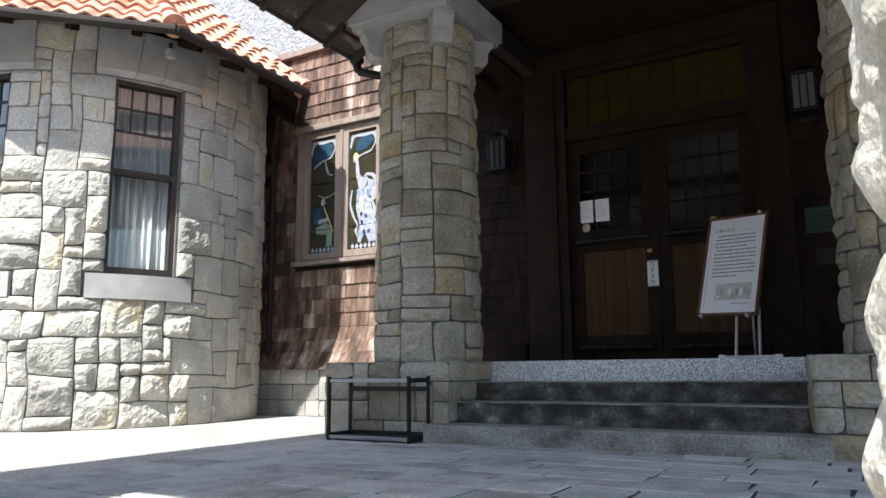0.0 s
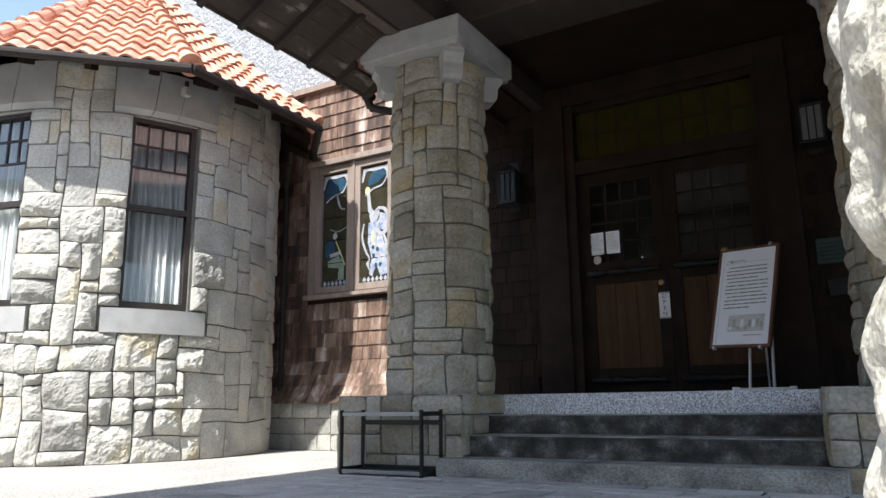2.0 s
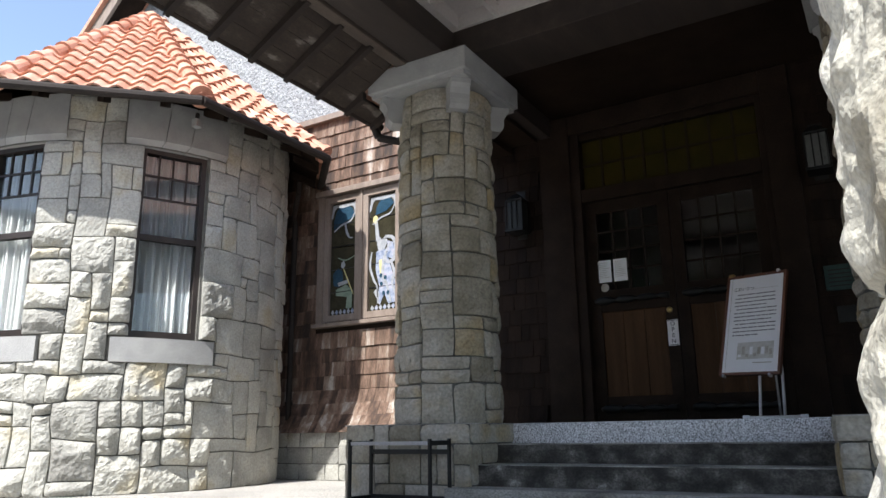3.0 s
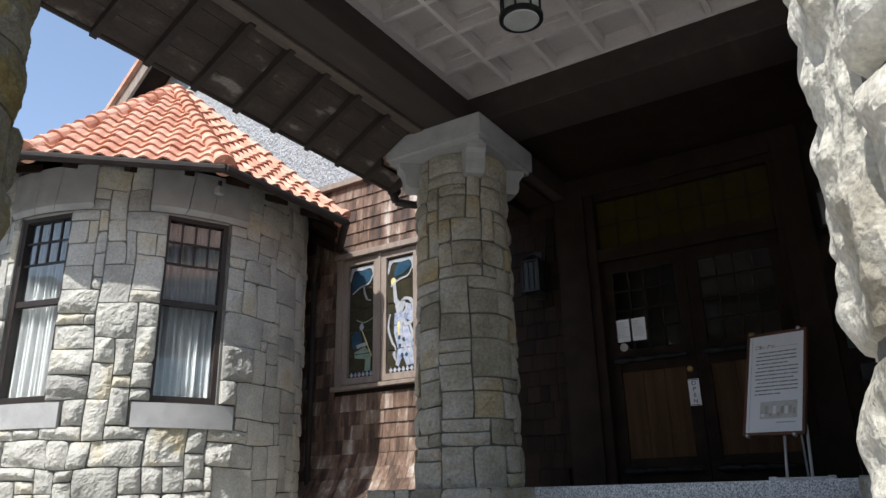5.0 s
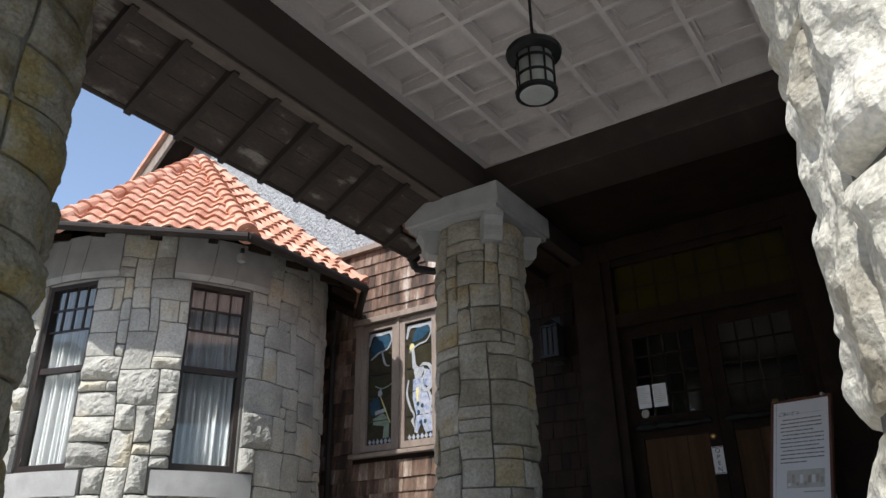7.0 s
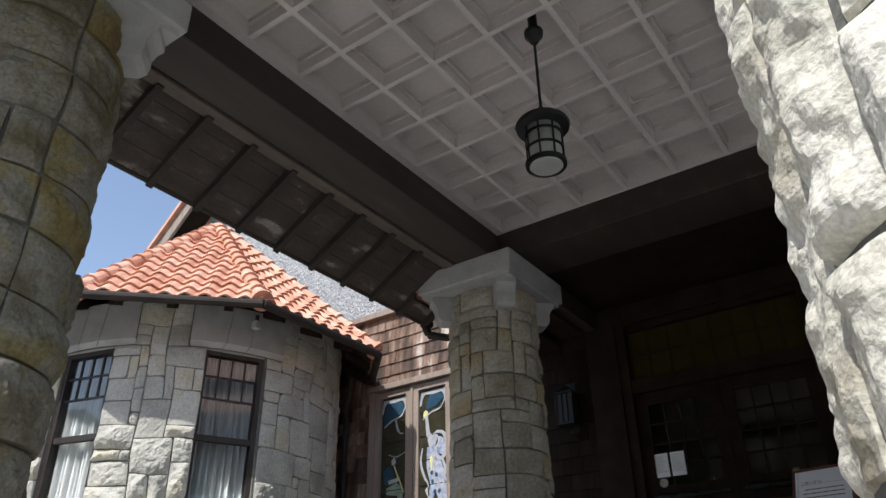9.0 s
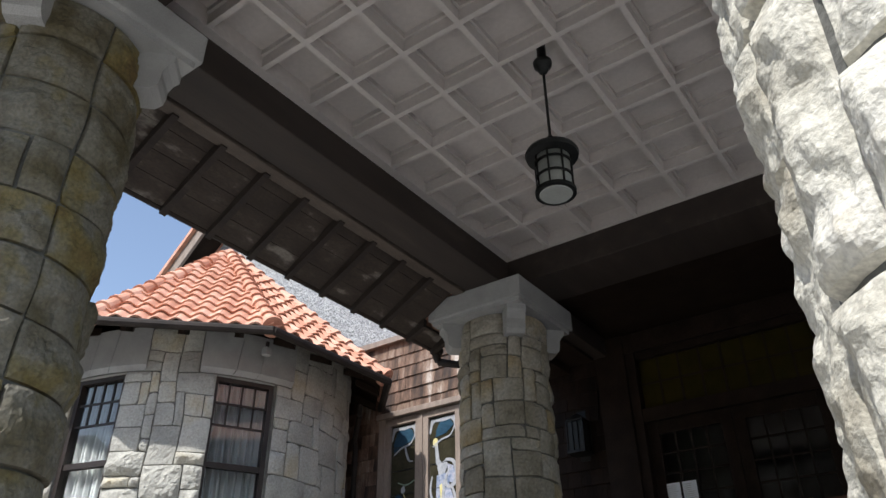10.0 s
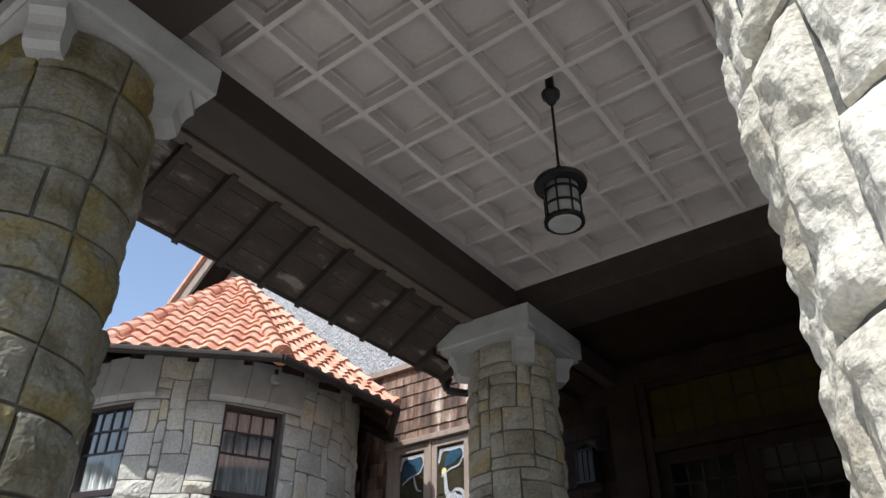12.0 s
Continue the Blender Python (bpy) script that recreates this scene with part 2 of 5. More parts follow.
# ---- mesh helpers ----
def link(name, bm, material, parent=None, label="", smooth=False):
    me = bpy.data.meshes.new(name)
    bm.to_mesh(me)
    bm.free()
    me.materials.append(material)
    if smooth:
        for p in me.polygons:
            p.use_smooth = True
    ob = new(name, me)
    if parent is not None:
        ob.parent = parent
    return tagged(ob, label)


def part(name, bm, material, parent, label="", smooth=False):
    return link(name, bm, material, parent, label, smooth)


def raw(name, verts, faces, material, parent=None, label="", smooth=False):
    me = bpy.data.meshes.new(name)
    me.from_pydata([tuple(v) for v in verts], [], faces)
    me.materials.append(material)
    if smooth:
        for p in me.polygons:
            p.use_smooth = True
    ob = new(name, me)
    if parent is not None:
        ob.parent = parent
    return tagged(ob, label)


def thing(name, label, category, kind="", group="", at=(0, 0, 0)):
    ob = new(name)
    ob.location = at
    ob.empty_display_size = 0.1
    return tagged(ob, label, category, group, kind)


def box(bm, x0, x1, y0, y1, z0, z1, bevel=0.0, m=None):
    vs = [bm.verts.new(p) for p in ((x0, y0, z0), (x1, y0, z0), (x1, y1, z0), (x0, y1, z0), (x0, y0, z1), (x1, y0, z1), (x1, y1, z1), (x0, y1, z1))]
    fs = [bm.faces.new([vs[i] for i in f]) for f in ((3, 2, 1, 0), (4, 5, 6, 7), (0, 1, 5, 4), (1, 2, 6, 5), (2, 3, 7, 6), (3, 0, 4, 7))]
    if bevel:
        es = list({e for f in fs for e in f.edges})
        r = bmesh.ops.bevel(bm, geom=es, offset=bevel, segments=2, affect="EDGES", profile=0.6)
        vs = list({v for f in r["faces"] for v in f.verts} | {v for v in vs if v.is_valid})
    if m is not None:
        bmesh.ops.transform(bm, matrix=m, verts=[v for v in vs if v.is_valid])
    return vs


def boxes(*rows, bevel=0.0):
    bm = bmesh.new()
    for r in rows:
        box(bm, *r, bevel=bevel)
    return bm


def tube(bm, p, q, r, n=10, r2=None):
    p, q = Vector(p), Vector(q)
    d = (q - p)
    m = Matrix.Translation((p + q) / 2) @ d.to_track_quat("Z", "Y").to_matrix().to_4x4()
    bmesh.ops.create_cone(bm, cap_ends=True, segments=n, radius1=r, radius2=r if r2 is None else r2, depth=d.length, matrix=m)


def lathe(profile, n=24):
    """A closed turned body from (radius, height) pairs, from the bottom up."""
    bm = bmesh.new()
    rings = [[bm.verts.new((r * math.cos(2 * math.pi * k / n), r * math.sin(2 * math.pi * k / n), z)) for k in range(n)] for r, z in profile]
    for a, b in zip(rings, rings[1:]):
        for k in range(n):
            bm.faces.new((a[k], a[(k + 1) % n], b[(k + 1) % n], b[k]))
    bm.faces.new(rings[0][::-1])
    bm.faces.new(rings[-1])
    return bm


# ---- squared rubble ----
def pack(nu, nv, blocked, rng, wide=(1, 2, 2, 3), tall=(1, 1, 2), wrap=False):
    """Fills a grid with random oblong stones. Yields (column, row, width, height)."""
    used = np.array(blocked, dtype=bool).copy()
    for v in range(nv):
        u = 0
        while u < nu:
            if used[u, v]:
                u += 1
                continue
            w, h = rng.choice(wide), rng.choice(tall)
            if h == 2 and w == 3 and rng.random() < 0.6:
                w = 2
            k = 1
            while k < w and u + k < nu and not used[u + k, v]:
                k += 1
            w = k
            while h > 1 and (v + h > nv or used[u:u + w, v:v + h].any()):
                h -= 1
            used[u:u + w, v:v + h] = True
            yield u, v, w, h
            u += w


def stone_face(place, s0, s1, z0, z1, rng, depth=0.03, rough=0.012, n=5, joint=0.004, sink=0.012, soft=0.022, parent=None, material=None, name="stone", margin=0.7):
    """One pitched stone: a narrow flat margin, then a face split along a few slanting breaks.
    place(s, z, out) gives the point of the wall at s along, z up and out from its face."""
    j0, j1, k0, k1 = (joint * rng.uniform(0.6, 1.4) for _ in range(4))
    a0, a1, c0, c1 = s0 + j0, s1 - j1, z0 + k0, z1 - k1
    W, Hh = a1 - a0, c1 - c0
    nx = max(5, min(3 * n, 3 + round(n * W / 0.22)))
    nz = max(5, min(3 * n, 3 + round(n * Hh / 0.22)))
    seed = Vector((rng.random() * 90, rng.random() * 90, rng.random() * 90))
    depth *= rng.uniform(0.55, 1.45)
    breaks = []
    for _ in range(rng.choice((2, 3, 4))):
        turn = rng.uniform(0, 6.283)
        steep = rng.uniform(0.4, 2.6)
        breaks.append((rng.uniform(0.75, 1.15) + steep * 0.14, steep * math.cos(turn), steep * math.sin(turn)))
    nip = [rng.uniform(0.0, 0.016) if rng.random() < 0.35 else 0.0 for _ in range(4)]
    eu, ev = min(0.2, 0.003 / W), min(0.2, 0.003 / Hh)
    us = [0.0, eu] + [eu + (1 - 2 * eu) * k / (nx - 2) for k in range(1, nx - 2)] + [1 - eu, 1.0]
    vs = [0.0, ev] + [ev + (1 - 2 * ev) * k / (nz - 2) for k in range(1, nz - 2)] + [1 - ev, 1.0]
    verts, faces = [], []
    for j, fv in enumerate(vs):
        for i, fu in enumerate(us):
            edge = i in (0, nx) or j in (0, nz)
            rim = i in (1, nx - 1) or j in (1, nz - 1)
            wob = 0.0 if edge or rim else 0.3
            s = a0 + W * fu + rng.uniform(-1, 1) * wob * W / nx
            z = c0 + Hh * fv + rng.uniform(-1, 1) * wob * Hh / nz
            # nipped corners
            for k, (cu, cv) in enumerate(((0, 0), (1, 0), (1, 1), (0, 1))):
                d = max(0.0, 1 - math.hypot((fu - cu) * W, (fv - cv) * Hh) / 0.05)
                s += nip[k] * d * (0.5 - cu) * 2
                z += nip[k] * d * (0.5 - cv) * 2
            near_edge = min(fu * W, (1 - fu) * W, fv * Hh, (1 - fv) * Hh)
            rise = min(1.0, near_edge / soft) ** 0.7
            q = Vector((s * 5, z * 5, 0)) + seed
            lump = noise.noise(q) + 0.6 * noise.noise(q * 2.7) + 0.7 * abs(noise.noise(q * 4.5)) - 0.3 * abs(noise.noise(q * 9))
            split = min([1.0] + [c + gu * (fu - 0.5) + gv * (fv - 0.5) for c, gu, gv in breaks])
            out = -sink if edge else depth * (margin + (1 - margin) * rise) * max(0.3, split) + rough * lump * rise
            verts.append(place(s, z, max(out, -sink if edge else 0.0015)))
    for j in range(nz):
        for i in range(nx):
            a = j * (nx + 1) + i
            faces.append((a, a + 1, a + nx + 2, a + nx + 1))
    return raw(name, verts, faces, material, parent)


def boulder_face(place, s0, s1, z0, z1, rng, depth=0.03, rough=0.012, n=5, joint=0.004, sink=0.012, soft=0.022, parent=None, material=None, name="stone"):
    """One bulging rock-faced stone. place(s, z, out) gives the point of the wall at s along, z up and out from its face."""
    nx = max(4, min(3 * n, 2 + round(n * (s1 - s0) / 0.25)))
    nz = max(4, min(3 * n, 2 + round(n * (z1 - z0) / 0.25)))
    seed = Vector((rng.random() * 90, rng.random() * 90, rng.random() * 90))
    tu, tv = rng.uniform(-0.8, 0.8), rng.uniform(-0.8, 0.8)
    depth *= rng.uniform(0.55, 1.5)
    j0, j1, k0, k1 = (joint * rng.uniform(0.5, 1.5) for _ in range(4))
    a0, a1, c0, c1 = s0 + j0, s1 - j1, z0 + k0, z1 - k1
    skew = [rng.uniform(-0.006, 0.006) for _ in range(4)]
    verts, faces = [], []
    W, Hh = a1 - a0, c1 - c0
    eu, ev = min(0.25, 0.010 / W), min(0.25, 0.010 / Hh)
    us = [0.0, eu] + [eu + (1 - 2 * eu) * k / (nx - 2) for k in range(1, nx - 2)] + [1 - eu, 1.0]
    vs = [0.0, ev] + [ev + (1 - 2 * ev) * k / (nz - 2) for k in range(1, nz - 2)] + [1 - ev, 1.0]
    for j, fv in enumerate(vs):
        for i, fu in enumerate(us):
            edge = i in (0, nx) or j in (0, nz)
            rim = i in (1, nx - 1) or j in (1, nz - 1)
            wob = 0.0 if edge or rim else 0.22
            s = a0 + W * fu + rng.uniform(-1, 1) * wob * W / nx + (skew[0] * (1 - fv) + skew[1] * fv) * (0 if i in (0, nx) else 0.5)
            z = c0 + Hh * fv + rng.uniform(-1, 1) * wob * Hh / nz + (skew[2] * (1 - fu) + skew[3] * fu) * (0 if j in (0, nz) else 0.4)
            near_edge = min(fu * W, (1 - fu) * W, fv * Hh, (1 - fv) * Hh)
            rise = min(1.0, near_edge / soft) ** 0.6
            q = Vector((s * 5, z * 5, 0)) + seed
            lump = noise.noise(q) + 0.6 * noise.noise(q * 2.7) + 0.35 * noise.noise(q * 6)
            out = -sink if edge else depth * rise * (0.6 + 0.4 * (tu * (fu - 0.5) + tv * (fv - 0.5)) * 2) + rough * lump * (0.25 + 0.75 * rise)
            verts.append(place(s, z, max(out, -sink if edge else 0.0015)))
    for j in range(nz):
        for i in range(nx):
            a = j * (nx + 1) + i
            faces.append((a, a + 1, a + nx + 2, a + nx + 1))
    return raw(name, verts, faces, material, parent)


def wander(p, k=2.4, size=0.024, turn=0.0):
    """A slow drift of the joints, so that the courses run unevenly."""
    v = Vector(p) * k + Vector((turn, 3.1, 7.7))
    return size * noise.noise(v), size * noise.noise(v + Vector((31, 17, 5)))


# ---- ground and paving ----
GROUND_EDGE = 400.0
bm = bmesh.new()
bmesh.ops.create_grid(bm, x_segments=40, y_segments=40, size=GROUND_EDGE)
tagged(link("ground", bm, GRAVEL), "pale crushed gravel forecourt reaching past the house", "ground", kind="structure")

paving = thing("paving", "grey cut-stone paving slabs laid under the carriage porch", "paving", "structure")
part("bed", boxes((-3.61, 1.49, -2.19, 4.69, -0.06, 0.009)), JOINT, paving)
rng = random.Random(5)
row = -2.2
while row < 4.66:
    deep = rng.choice((0.22, 0.26, 0.31))
    x = -3.62 + rng.uniform(0, 0.2)
    first = True
    while x < 1.5:
        w = rng.uniform(0.26, 0.50)
        x1 = min(x + w, 1.5)
        if first:
            x, first = -3.62, False
        if x1 - x > 0.12:
            top = 0.014 + rng.uniform(0, 0.004)
            bm = bmesh.new()
            box(bm, x + 0.008, x1 - 0.008, row + 0.009, min(row + deep, 4.68) - 0.009, -0.03, top)
            for v in bm.verts:
                v.co.x += rng.uniform(-0.010, 0.010)
                v.co.y += rng.uniform(-0.010, 0.010)
                if v.co.z > 0:
                    v.co.z += rng.uniform(-0.0015, 0.0015)
            es = [e for e in bm.edges if all(v.co.z > 0 for v in e.verts)]
            bmesh.ops.bevel(bm, geom=es, offset=0.004, segments=1, affect="EDGES")
            part("slab", bm, SLAB, paving)
        x = x1
    row += deep

# ---- carriage porch: steps and floor ----
FLOOR = 0.582
for k, (y, z0, z1, x0, x1, m, text) in enumerate((
        (4.58, 0.0, 0.135, -2.775, -0.215, STEP_PALE, "worn pale stone bottom step with chipped edges"),
        (4.85, 0.135, 0.285, -2.675, -0.29, STEP_STONE, "dark weathered stone step stained with lichen"),
        (5.15, 0.285, 0.425, -2.68, -0.315, STEP_STONE, "dark weathered stone step with a pale crack"))):
    st = thing("step", text, "step", "structure", "entrance steps")
    bm = boxes((x0, x1, y, y + 0.6, z0 - 0.02 if k else 0.0, z1), bevel=0.012)
    part("riser", bm, m, st)
    part("tread", boxes((x0 + 0.002, x1 - 0.002, y + 0.004, y + 0.58, z1 - 0.004, z1 + 0.004)), STEP_PALE, st, "worn paler tread")
granite = thing("step", "speckled white granite top step edging the porch floor", "step", "structure", "entrance steps")
part("kerb", boxes((-2.665, -0.355, 5.45, 5.95, 0.40, FLOOR), bevel=0.008), SPECKLED, granite)
tagged(link("floor", boxes((-3.4, 1.6, 5.952, 7.1, 0.3, FLOOR - 0.003)), STEP_STONE), "dark stone floor of the entrance porch", "floor", kind="structure")


# ---- stone columns ----
def column(cx, cy, taper, n, seed, ped, label, material=STONE, depth=0.034, rough=0.024, unit=0.135, soft=0.042, nu=18, wide=(1, 2, 2, 2, 3), tall=(1, 1, 2, 2), joint=0.0035, uneven=0.024, face=stone_face):
    col = thing("stone_column", label, "column", group="carriage porch columns", at=(cx, cy, 0))
    r0, r1, ztop = taper[0], taper[1], 3.40
    base = ped[4]

    def radius(z):
        return r0 + (r1 - r0) * (z - base) / (ztop - base)

    core = lathe([(radius(base) - 0.004, base), (radius(ztop) - 0.004, ztop)], 40)
    part("core", core, MORTAR, col, "mortar between the stones")
    rng = random.Random(seed)
    nv = round((ztop - base) / unit)
    dz = (ztop - base) / nv
    spin = rng.random() * 6.28

    def place(s, z, out):
        a = spin + s / 0.43
        ds, dz_ = wander((0.43 * math.cos(a), 0.43 * math.sin(a), z), turn=seed, size=uneven)
        end = min(1.0, (z - base) / 0.15, (ztop - z) / 0.15)
        a, z = a + ds / 0.43, z + dz_ * max(0.0, end)
        r = radius(z) + out
        return (r * math.cos(a), r * math.sin(a), z)
    du = 2 * math.pi * 0.43 / nu
    for u, v, w, h in pack(nu, nv, np.zeros((nu, nv)), rng, wide=wide, tall=tall):
        face(place, u * du, (u + w) * du, base + v * dz, base + (v + h) * dz, rng, depth, rough, n, joint=joint, soft=soft, parent=col, material=material)
    # pedestal: four faces of squared blocks
    x0, x1, y0, y1, z1 = ped[0] - cx, ped[1] - cx, ped[2] - cy, ped[3] - cy, ped[4]
    part("pedestal_core", boxes((x0 + 0.004, x1 - 0.004, y0 + 0.004, y1 - 0.004, 0, z1 - 0.004)), MORTAR, col, "mortar between the blocks")
    for o, d, length in (((x0, y0), (1, 0), x1 - x0), ((x1, y0), (0, 1), y1 - y0), ((x0, y1), (0, -1), y1 - y0)):
        nrm = (d[1], -d[0])
        nuu = max(4, round(length / 0.15))
        nvv = 4

        def flat(s, z, out, o=o, d=d, nrm=nrm):
            return (o[0] + d[0] * s + nrm[0] * out, o[1] + d[1] * s + nrm[1] * out, z)
        for u, v, w, h in pack(nuu, nvv, np.zeros((nuu, nvv)), rng, wide=(1, 2, 2, 3), tall=(1, 1, 2)):
            stone_face(flat, u * length / nuu, (u + w) * length / nuu, v * z1 / nvv, (v + h) * z1 / nvv, rng, 0.020, 0.008, max(5, n - 1), joint=0.003, soft=0.02,
                       parent=col, material=material, name="block")
    bm = boxes((x0 - 0.012, x1 + 0.012, y0 - 0.012, y1 + 0.012, z1 - 0.004, z1 + 0.004))
    part("pedestal_cap", bm, STEP_PALE, col)
    # capital: a square slab on four curved corbels
    cap = part("capital", boxes((-0.5, 0.5, -0.5, 0.5, 3.44, 3.64), bevel=0.012), GRANITE, col, "dressed pale granite capital slab")
    part("soffit", boxes((-0.47, 0.47, -0.47, 0.47, 3.40, 3.441)), GRANITE, cap)
    for k in range(4):
        prof = [(0.30, 3.402), (0.585, 3.402), (0.585, 3.355), (0.555, 3.325), (0.535, 3.28), (0.535, 3.235), (0.525, 3.19), (0.49, 3.16), (0.30, 3.16)]
        bm = bmesh.new()
        a = [bm.verts.new((p, -0.085, z)) for p, z in prof]
        b = [bm.verts.new((p, 0.085, z)) for p, z in prof]
        bm.faces.new(a)
        bm.faces.new(b[::-1])
        for i in range(len(prof)):
            bm.faces.new((a[i], b[i], b[(i + 1) % len(prof)], a[(i + 1) % len(prof)]))
        bmesh.ops.recalc_face_normals(bm, faces=bm.faces)
        bmesh.ops.transform(bm, matrix=Matrix.Rotation(math.pi / 4 + math.pi / 2 * k, 4, "Z"), verts=bm.verts)
        part("corbel", bm, GRANITE, cap)
    return col


FAR_L, NEAR_L, FAR_R, NEAR_R = (-3.15, 5.29), (-3.13, 0.89), (0.32, 5.29), (0.415, 0.76)
SQUARED = dict(depth=0.028, rough=0.015, unit=0.105, soft=0.03, nu=20, wide=(1, 2, 2, 3, 3), tall=(1, 2, 2, 3), joint=0.0042)
column(*FAR_L, (0.425, 0.385), 11, 11, (-3.80, -2.66, 4.77, 5.85, 0.58), "round rock-faced tuff column on a squared block pedestal beside the steps", **SQUARED)
column(*FAR_R, (0.438, 0.388), 11, 23, (-0.30, 0.90, 4.77, 5.85, 0.58), "round rock-faced tuff column on a pedestal across the steps", **SQUARED)
column(*NEAR_L, (0.440, 0.402), 16, 31, (-3.63, -2.63, 0.39, 1.39, 0.38), "round mossy tuff column with broad squared stones holding the outer beam", MOSSY_SHADED, 0.030, 0.020, 0.265, 0.06,
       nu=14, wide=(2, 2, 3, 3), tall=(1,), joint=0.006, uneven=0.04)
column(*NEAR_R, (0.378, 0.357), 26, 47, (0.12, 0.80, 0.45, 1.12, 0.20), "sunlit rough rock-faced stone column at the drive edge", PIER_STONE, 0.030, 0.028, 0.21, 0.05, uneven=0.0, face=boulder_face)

# ---- carriage porch: beams, ceiling, roof ----
ZB, ZC = 3.64, 3.90
XL, XR, YF, YB = -2.86, 0.09, 1.11, 4.965
for nm, r, text in (("beam", (-3.215, XL, 0.0, 7.05, ZB, ZC + 0.25), "dark brown timber beam along the west side of the porch"),
                    ("beam", (XR, 0.53, 0.0, 7.05, ZB, ZC + 0.25), "dark brown timber beam along the east side of the porch"),
                    ("beam", (XL + 0.002, XR - 0.002, YB, 5.5, ZB, ZC + 0.25), "dark brown timber beam over the entrance steps"),
                    ("beam", (XL + 0.002, XR - 0.002, 0.67, YF, ZB, ZC + 0.25), "dark brown timber beam over the drive opening")):
    tagged(link(nm, boxes(r, bevel=0.01), BEAM_WOOD), text, "beam", "porch beams", "structure")
tagged(link("trim", boxes((-3.345, -3.235, 0.0, 7.0, 3.625, 3.745), bevel=0.008), STRIP_WOOD), "moulded brown strip along the outer beam", "trim", kind="structure")

CD = 0.135                                        # depth of the coffers
bm = bmesh.new()
box(bm, XL, XR, YF, YB, ZC + CD, ZC + CD + 0.05)
box(bm, XR - 0.05, XR, YF, YB, ZC - 0.002, ZC + CD + 0.002)
box(bm, XL, XL + 0.07, YF, YB, ZC - 0.002, ZC + CD + 0.002)
box(bm, XL + 0.07, XR - 0.05, YF, YF + 0.05, ZC - 0.002, ZC + CD + 0.002)
box(bm, XL + 0.07, XR - 0.05, YB - 0.03, YB, ZC - 0.002, ZC + CD + 0.002)
NX, NY, Y0 = 7, 9, 1.035
cy = 0.4330
for i in range(1, NX):
    x = XL + 0.02 + 0.4225 * i
    for half, low in ((0.019, 0.0), (0.036, 0.092)):
        box(bm, x - half, x + half, YF, YB, ZC + low, ZC + CD + 0.0012)
for j in range(0, NY + 1):
    y = Y0 + cy * j
    if YF < y - 0.04 and y + 0.04 < YB:
        for half, low in ((0.018, 0.001), (0.035, 0.093)):
            box(bm, XL + 0.07, XR, y - half, y + half, ZC + low, ZC + CD + 0.0018)
tagged(link("ceiling", bm, CEILING_PAINT), "coffered ceiling in dull white paint with square panels", "ceiling", kind="structure")
tagged(link("ceiling_porch", boxes((-3.28, 1.8, 5.5, 7.1, 3.86, 3.95)), DARK_WOOD), "dark boarded ceiling over the entrance", "ceiling", kind="structure")

roof = thing("porch_roof", "tiled hipped roof of the carriage porch with dark boarded eaves", "roof", "structure")
EX, EZ, WX, WZ = -3.87, 3.35, -3.30, 3.70      # west eave edge and its springing at the beam
EY0, EY1, EYC = -0.42, 5.25, 4.775      # eave ends; the inner boards stop at the capital
slope = (WZ - EZ) / (WX - EX)
bw = (WX - EX) / 4
for k in range(4):
    xa, xb = EX + bw * k, EX + bw * (k + 1)
    bm = bmesh.new()
    za, zb = EZ + slope * (xa - EX), EZ + slope * (xb - 0.0035 - EX)
    ya, yb = EY0, EY1 if k == 0 else EYC
    vs = [(xa, ya, za), (xb - 0.0035, ya, zb), (xb - 0.0035, yb, zb), (xa, yb, za)]
    lo = [bm.verts.new(v) for v in vs]
    hi = [bm.verts.new((x, y, z + 0.03)) for x, y, z in vs]
    bm.faces.new(lo[::-1]); bm.faces.new(hi)
    for i in range(4):
        bm.faces.new((lo[i], lo[(i + 1) % 4], hi[(i + 1) % 4], hi[i]))
    part("board", bm, SOFFIT_WOOD, roof)
y = 0.12 - 0.385
while y < EY1:
    bm = bmesh.new()
    vs = []
    for x in (EX - 0.012, WX if y < EYC - 0.05 else -3.67):
        z = EZ + slope * (x - EX)
        for dy in (-0.025, 0.025):
            vs.append([bm.verts.new((x, y + dy, z - 0.002 - d)) for d in (0.085 if x > EX else 0.045, 0)])
    (a, b), (c, d), (e, f), (g, h) = vs
    for q in ((a, b, d, c), (e, g, h, f), (a, e, f, b), (c, d, h, g), (a, c, g, e), (b, f, h, d)):
        bm.faces.new(q)
    bmesh.ops.recalc_face_normals(bm, faces=bm.faces)
    part("rafter", bm, BEAM_WOOD, roof)
    y += 0.3875
part("fascia", boxes((EX - 0.025, EX, EY0, EY1, EZ - 0.005, EZ + 0.11)), DARK_WOOD, roof)
bm = bmesh.new()
ring0 = [bm.verts.new(v) for v in ((EX, EY0, EZ + 0.04), (1.5, EY0, EZ + 0.04), (1.5, 7.1, EZ + 0.04), (EX, EY1, EZ + 0.04))]
ring1 = [bm.verts.new(v) for v in ((-1.4, 2.0, 5.35), (-1.3, 2.0, 5.35), (-1.3, 7.1, 5.35), (-1.4, 7.1, 5.35))]
for i in range(2):
    bm.faces.new((ring0[i], ring0[i + 1], ring1[i + 1], ring1[i]))
bm.faces.new((ring0[3], ring0[0], ring1[0], ring1[3]))
bm.faces.new(ring1)
part("covering", bm, TERRACOTTA, roof)
bm = bmesh.new()
vs = [bm.verts.new(v) for v in ((EX, EY0, EZ), (1.5, EY0, EZ), (0.53, 0.67, WZ), (-3.30, 0.67, WZ))]
bm.faces.new(vs)
